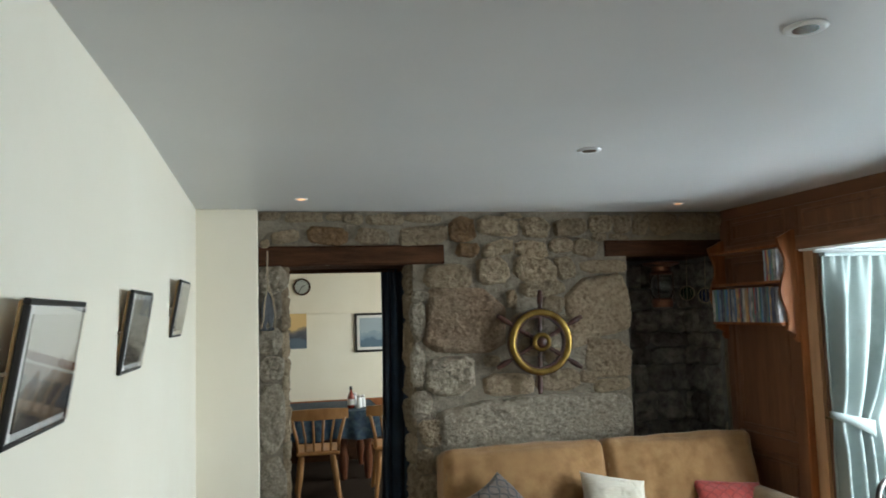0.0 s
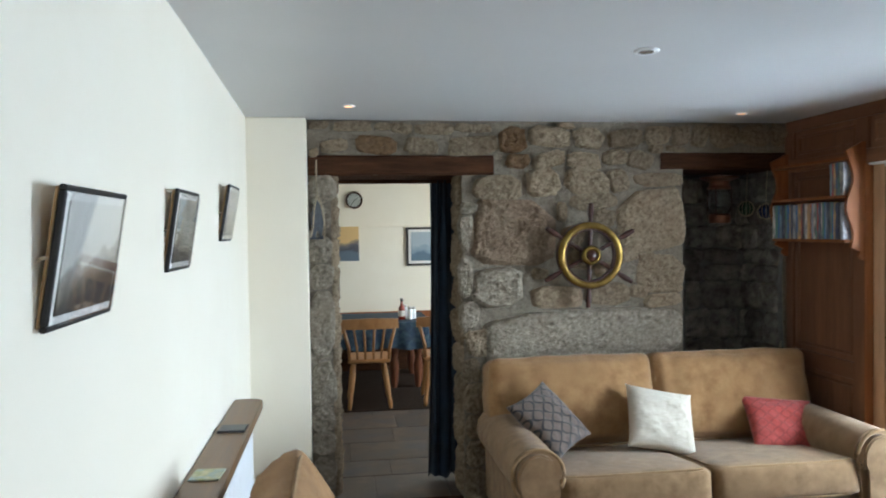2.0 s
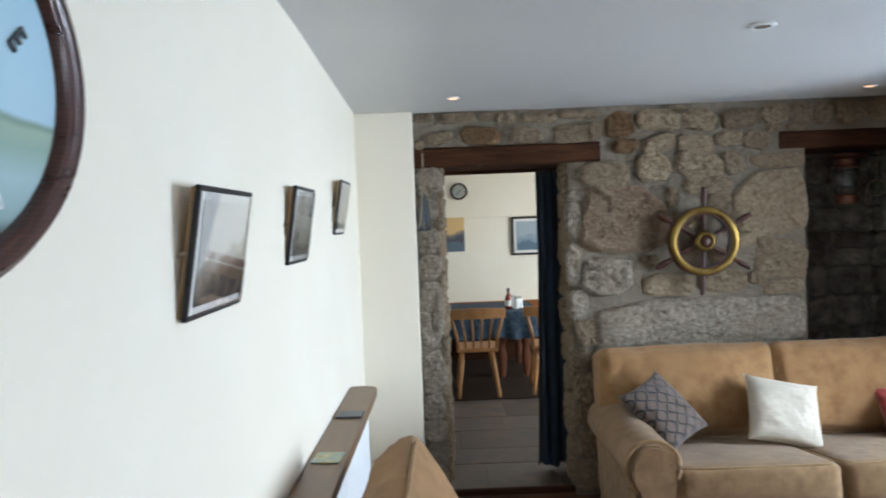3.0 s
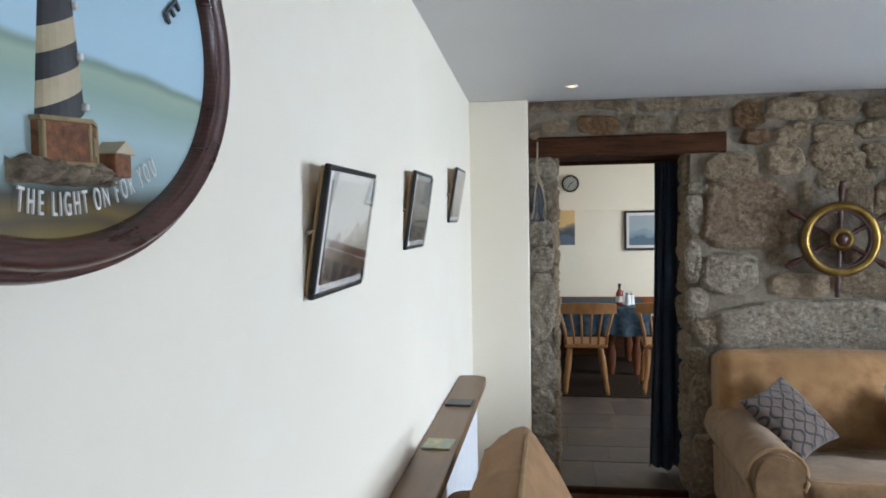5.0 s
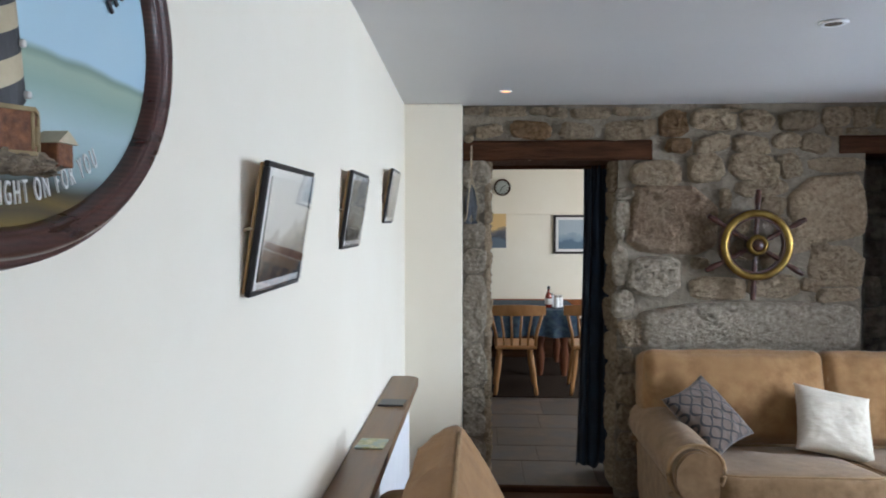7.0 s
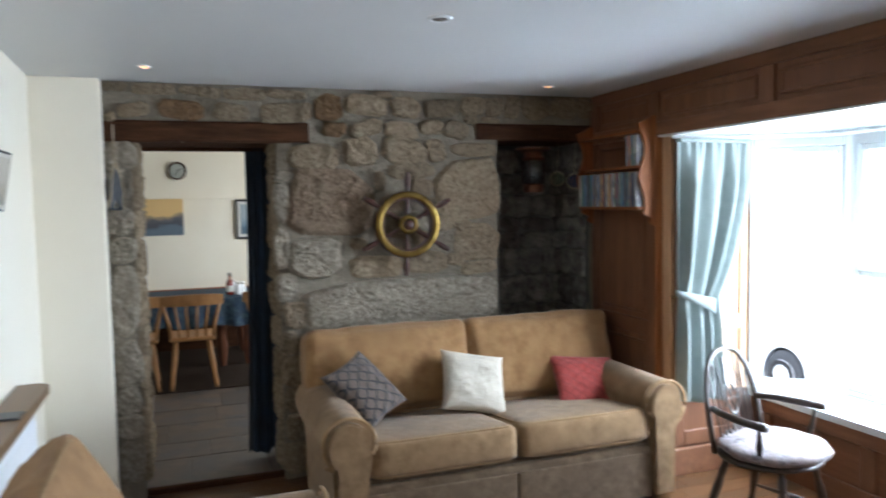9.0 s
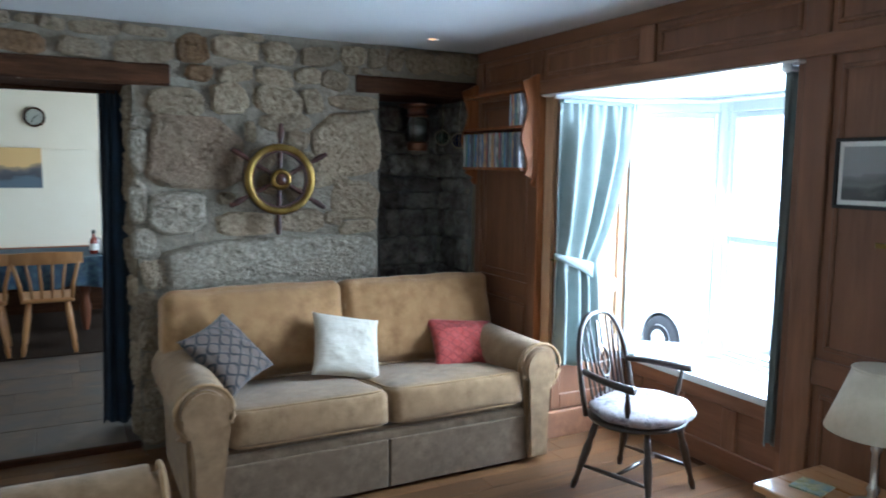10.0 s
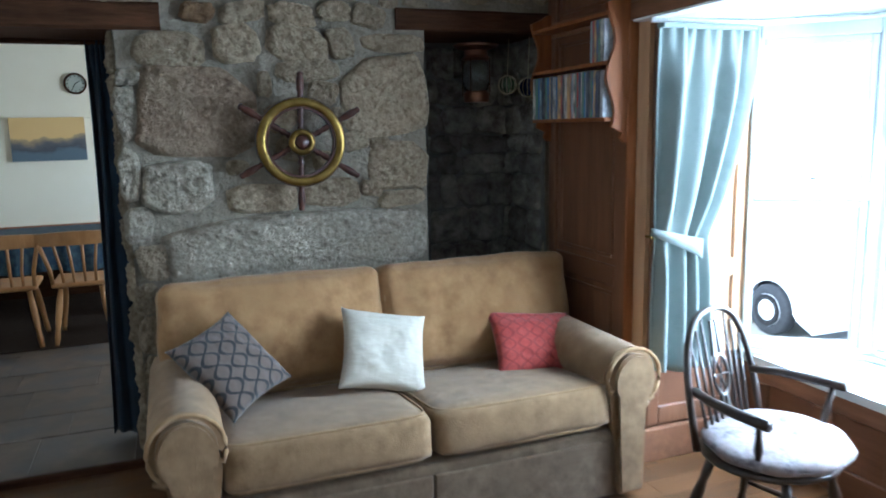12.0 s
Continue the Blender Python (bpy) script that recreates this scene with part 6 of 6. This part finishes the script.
for i in range(nx + 1):
    u = i / nx
    x = -0.83 + 1.66 * u
    col = [bm.verts.new((x, 0.43, 0.5)), bm.verts.new((x, 0.43, 0.706)), bm.verts.new((x, -0.43, 0.706))]
    for k in range(1, nv + 1):
        v = k / nv
        col.append(bm.verts.new((x, -0.432 - 0.014 * v * math.sin(u * 60) - 0.01 * v, 0.706 - (0.25 + 0.012 * math.sin(u * 23)) * v)))
    front.append(col)
for a, b in zip(front, front[1:]):
    for k in range(len(a) - 1):
        bm.faces.new((a[k], b[k], b[k + 1], a[k + 1]))
for col, s in ((front[0], -1), (front[-1], 1)):
    side = []
    for y in (0.43, -0.43):
        side.append([bm.verts.new((col[0].co.x + s * 0.004, y, 0.706)), bm.verts.new((col[0].co.x + s * 0.012, y, 0.47))])
    bm.faces.new((side[0][0], side[0][1], side[1][1], side[1][0]))
cloth = part("tablecloth", bm, M_CLOTH, pose_=pose(0.25, 7.22, DF - 0.06))
cloth.modifiers.new("thickness", "SOLIDIFY").thickness = 0.003
tagged(cloth, "dark blue patterned tablecloth hanging over the table", "tablecloth")
TZ = DF + 0.6495
M_SAUCE = material("red_sauce", (0.16, 0.02, 0.012), (0.24, 0.035, 0.02), 10, 0.2, bump=0.0, coat=0.5)
bottle = thing("sauce_bottle", pose(0.83, 7.0, TZ), "red-brown sauce bottle on the table", "bottle")
part("body", lathe([(0.0, 0), (0.032, 0.0), (0.034, 0.02), (0.034, 0.10), (0.028, 0.125), (0.013, 0.15), (0.012, 0.175), (0.0, 0.175)], 18), M_SAUCE, bottle, smooth=True)
part("label_band", lathe([(0.0345, 0.03), (0.0352, 0.031), (0.0352, 0.085), (0.0345, 0.086)], 18), M_PAPER, bottle, "pale label")
part("cap", rod((0, 0, 0.174), (0, 0, 0.205), 0.015, 0.013), M_LACQUER, bottle)
for dx, dy, h in ((0.075, -0.02, 0.125), (0.115, 0.03, 0.12), (0.035, 0.05, 0.14)):
    jar = thing("condiment_jar", pose(0.83 + dx, 7.0 + dy, TZ), "small glass condiment jar with a metal cap", "jar", "condiments")
    part("body", lathe([(0.0, 0), (0.026, 0.0), (0.027, 0.01), (0.025, h - 0.035), (0.02, h - 0.025), (0.0, h - 0.025)], 16), M_WHITE, jar, smooth=True)
    part("cap", lathe([(0.0, h - 0.026), (0.021, h - 0.026), (0.022, h - 0.008), (0.012, h), (0.0, h)], 16), M_STEEL, jar, smooth=True)

# ---- side table with the lamp ----
M_TABLEPINE = material("honey_pine_top", (0.36, 0.17, 0.06), (0.52, 0.28, 0.115), 4, 0.3, bump=0.1, bump_scale=20, stretch=(7, 0.7, 7), coat=0.35)
side = thing("side_table", pose(2.63, 1.22, 0), "low honey-coloured pine side table against the panelling", "table")
part("tabletop", box(-0.165, 0.165, -0.28, 0.285, 0.475, 0.50, 0.006, 2), M_TABLEPINE, side)
part("apron", box(-0.14, 0.14, -0.255, 0.255, 0.40, 0.475, 0.003, 1), M_TABLEPINE, side)
for x in (-0.13, 0.13):
    for y in (-0.24, 0.24):
        part("leg", box(x - 0.02, x + 0.02, y - 0.02, y + 0.02, 0.0, 0.40, 0.004, 1), M_TABLEPINE, side)
lamp = thing("table_lamp", pose(2.635, 1.235, 0.49), "nickel table lamp with an ivory drum-cone shade, unlit", "lamp")
part("base", lathe([(0.0, 0.0105), (0.065, 0.0105), (0.068, 0.014), (0.05, 0.018), (0.016, 0.028), (0.013, 0.05), (0.018, 0.065), (0.011, 0.08), (0.010, 0.17), (0.016, 0.185), (0.009, 0.2), (0.008, 0.30), (0.0, 0.30)], 20), M_STEEL, lamp, smooth=True)
part("shade", lathe([(0.138, 0.238), (0.14, 0.238), (0.074, 0.42), (0.071, 0.42)], 48), M_SHADE, lamp, "ivory fabric shade", smooth=True)
part("shade_ring", tube([(0.077 * math.cos(2 * math.pi * k / 24), 0.077 * math.sin(2 * math.pi * k / 24), 0.418) for k in range(24)], 0.003, 5, True), M_SHADE, lamp)
for k in range(3):
    a = 2 * math.pi * k / 3
    part("shade_arm", rod((0, 0, 0.30), (0.076 * math.cos(a), 0.076 * math.sin(a), 0.415), 0.002, n=5), M_STEEL, lamp)
tagged(part("coaster", box(-0.05, 0.05, -0.05, 0.05, 0, 0.006, 0.002, 1), M_MAPCARD, pose_=pose(2.60, 1.40, 0.50, 0, 0, 12)), "patterned coaster on the side table", "coaster")


# ---- parked van outside ----
def wheel(m, parent):
    w = part("wheel", rod((-0.02, 0, 0), (0.18, 0, 0), 0.2, n=28), M_LACQUER, parent, pose_=m)
    part("tyre", lathe([(0.205, -0.0), (0.30, 0.0), (0.325, 0.03), (0.325, 0.15), (0.30, 0.18), (0.205, 0.18)], 40, m=aim((0, 0, 0), (1, 0, 0))), M_RUBBER, w, smooth=True)
    part("hubcap", lathe([(0.0, -0.03), (0.08, -0.028), (0.19, -0.012), (0.205, 0.0), (0.2, 0.01), (0.0, 0.01)], 36, m=aim((0, 0, 0), (1, 0, 0))), M_VAN, w, "white hubcap", smooth=True)
    for k in range(12):
        a = 2 * math.pi * k / 12
        part("hub_slot", rod((-0.026, 0.15 * math.cos(a), 0.15 * math.sin(a)), (-0.012, 0.15 * math.cos(a), 0.15 * math.sin(a)), 0.02, n=10), M_RUBBER, w)
    return w


van = thing("van", pose(8.84, 8.36, -1.53) @ Matrix.Diagonal((1.1, 1.1, 1.1, 1)), "white panel van parked on the gravel outside", "van")
pts = [(-0.65, 0.14)]
for k in range(17):
    a = radians(190 - 200 * k / 16)
    pts.append((0.40 * math.cos(a), 0.33 + 0.40 * math.sin(a)))
pts += [(0.45, 0.14), (2.50, 0.14)]
for k in range(17):
    a = radians(190 - 200 * k / 16)
    pts.append((2.95 + 0.40 * math.cos(a), 0.33 + 0.40 * math.sin(a)))
pts += [(3.6, 0.14), (3.75, 0.45), (3.72, 1.0), (3.0, 1.15), (2.5, 1.85), (2.2, 1.95), (-0.55, 1.95), (-0.7, 1.8), (-0.7, 0.5)]
bm = extrude_profile([(x, z) for x, z in pts], 0.0, 1.7, bevel=0.03)
part("body", bm, M_VAN, van, pose_=pose(0, 0, 0, 0, 0, 90) @ Matrix.Diagonal((1, -1, 1, 1)))
for y in (0.0, 2.95):
    wheel(Matrix.Translation((-0.03, y, 0.325)), van)
    wheel(Matrix.Translation((1.5, y, 0.325)), van)
    part("wheel_arch", box(0.10, 1.60, y - 0.31, y + 0.31, 0.38, 0.70), M_RUBBER, van)
part("side_window", box(-0.008, 0.002, 2.2, 2.75, 1.2, 1.6, 0.003, 1), M_LACQUER, van)

# ---- floors, laid piece by piece ----
floor = tag_structure(part("floor", box(LEFT - 0.3, 3.6, REAR - 0.3, STONE + 0.1, -0.12, -0.012), M_BEAM), "varnished oak floorboards", "floor")
BOARD = 0.12
plank_meshes = {}
row = 0
y = -0.6
while y < STONE + 0.06:
    x = LEFT + random.uniform(-0.9, 0)
    while x < 3.42:
        length = random.choice((0.7, 0.9, 1.1, 1.3))
        x0, x1 = max(x, LEFT), min(x + length, 3.43)
        if x1 - x0 > 0.08:
            key = round(x1 - x0, 3)
            if key not in plank_meshes:
                ob = part("plank", box(0, key - 0.0015, 0, BOARD - 0.0012, -0.012, 0.0, 0.0005, 1), M_BOARD)
                plank_meshes[key] = ob.data
            else:
                ob = new("plank", plank_meshes[key])
            ob.parent, ob.location = floor, (x0, y, 0)
        x += length
    y += BOARD
part("boards_behind", box(LEFT, RIGHT, REAR, -0.601, -0.012, 0.0), M_BOARD, floor)
threshold = tag_structure(part("threshold", box(0.09, DOOR1 + 0.02, STONE + 0.06, BACK + 0.02, -0.05, DF - 0.004), M_GROUT), "worn stone threshold a low step above the boards", "step")
part("step_edge", box(0.09, DOOR1 + 0.02, STONE + 0.045, STONE + 0.075, -0.01, DF + 0.003, 0.006, 2), M_BEAM, threshold, "dark wooden step edge")
dining_floor = tag_structure(part("floor_dining", box(-2.3, 3.0, BACK + 0.02, FARW, -0.05, DF - 0.004), M_GROUT), "grey-brown slate tiled floor", "floor")
tile_meshes = {}
y0, row = STONE + 0.08, 0
while y0 < FARW - 0.1:
    deep = (0.42, 0.30, 0.42, 0.36)[row % 4]
    x0 = -1.55 - 0.17 * (row % 3)
    while x0 < 2.9:
        wide = random.choice((0.30, 0.42, 0.42, 0.56))
        if y0 > BACK - 0.08 or (x0 > -0.25 and x0 + wide < 1.25):
            if (wide, deep) not in tile_meshes:
                ob = part("tile", box(0.0015, wide - 0.0015, 0.0015, deep - 0.0015, -0.012, 0.0, 0.0025, 1), M_SLATE)
                tile_meshes[(wide, deep)] = ob.data
            else:
                ob = new("tile", tile_meshes[(wide, deep)])
            ob.parent = dining_floor
            ob.location = (x0, y0, DF + random.uniform(-0.0012, 0.0012))
        x0 += wide
    y0 += deep
    row += 1
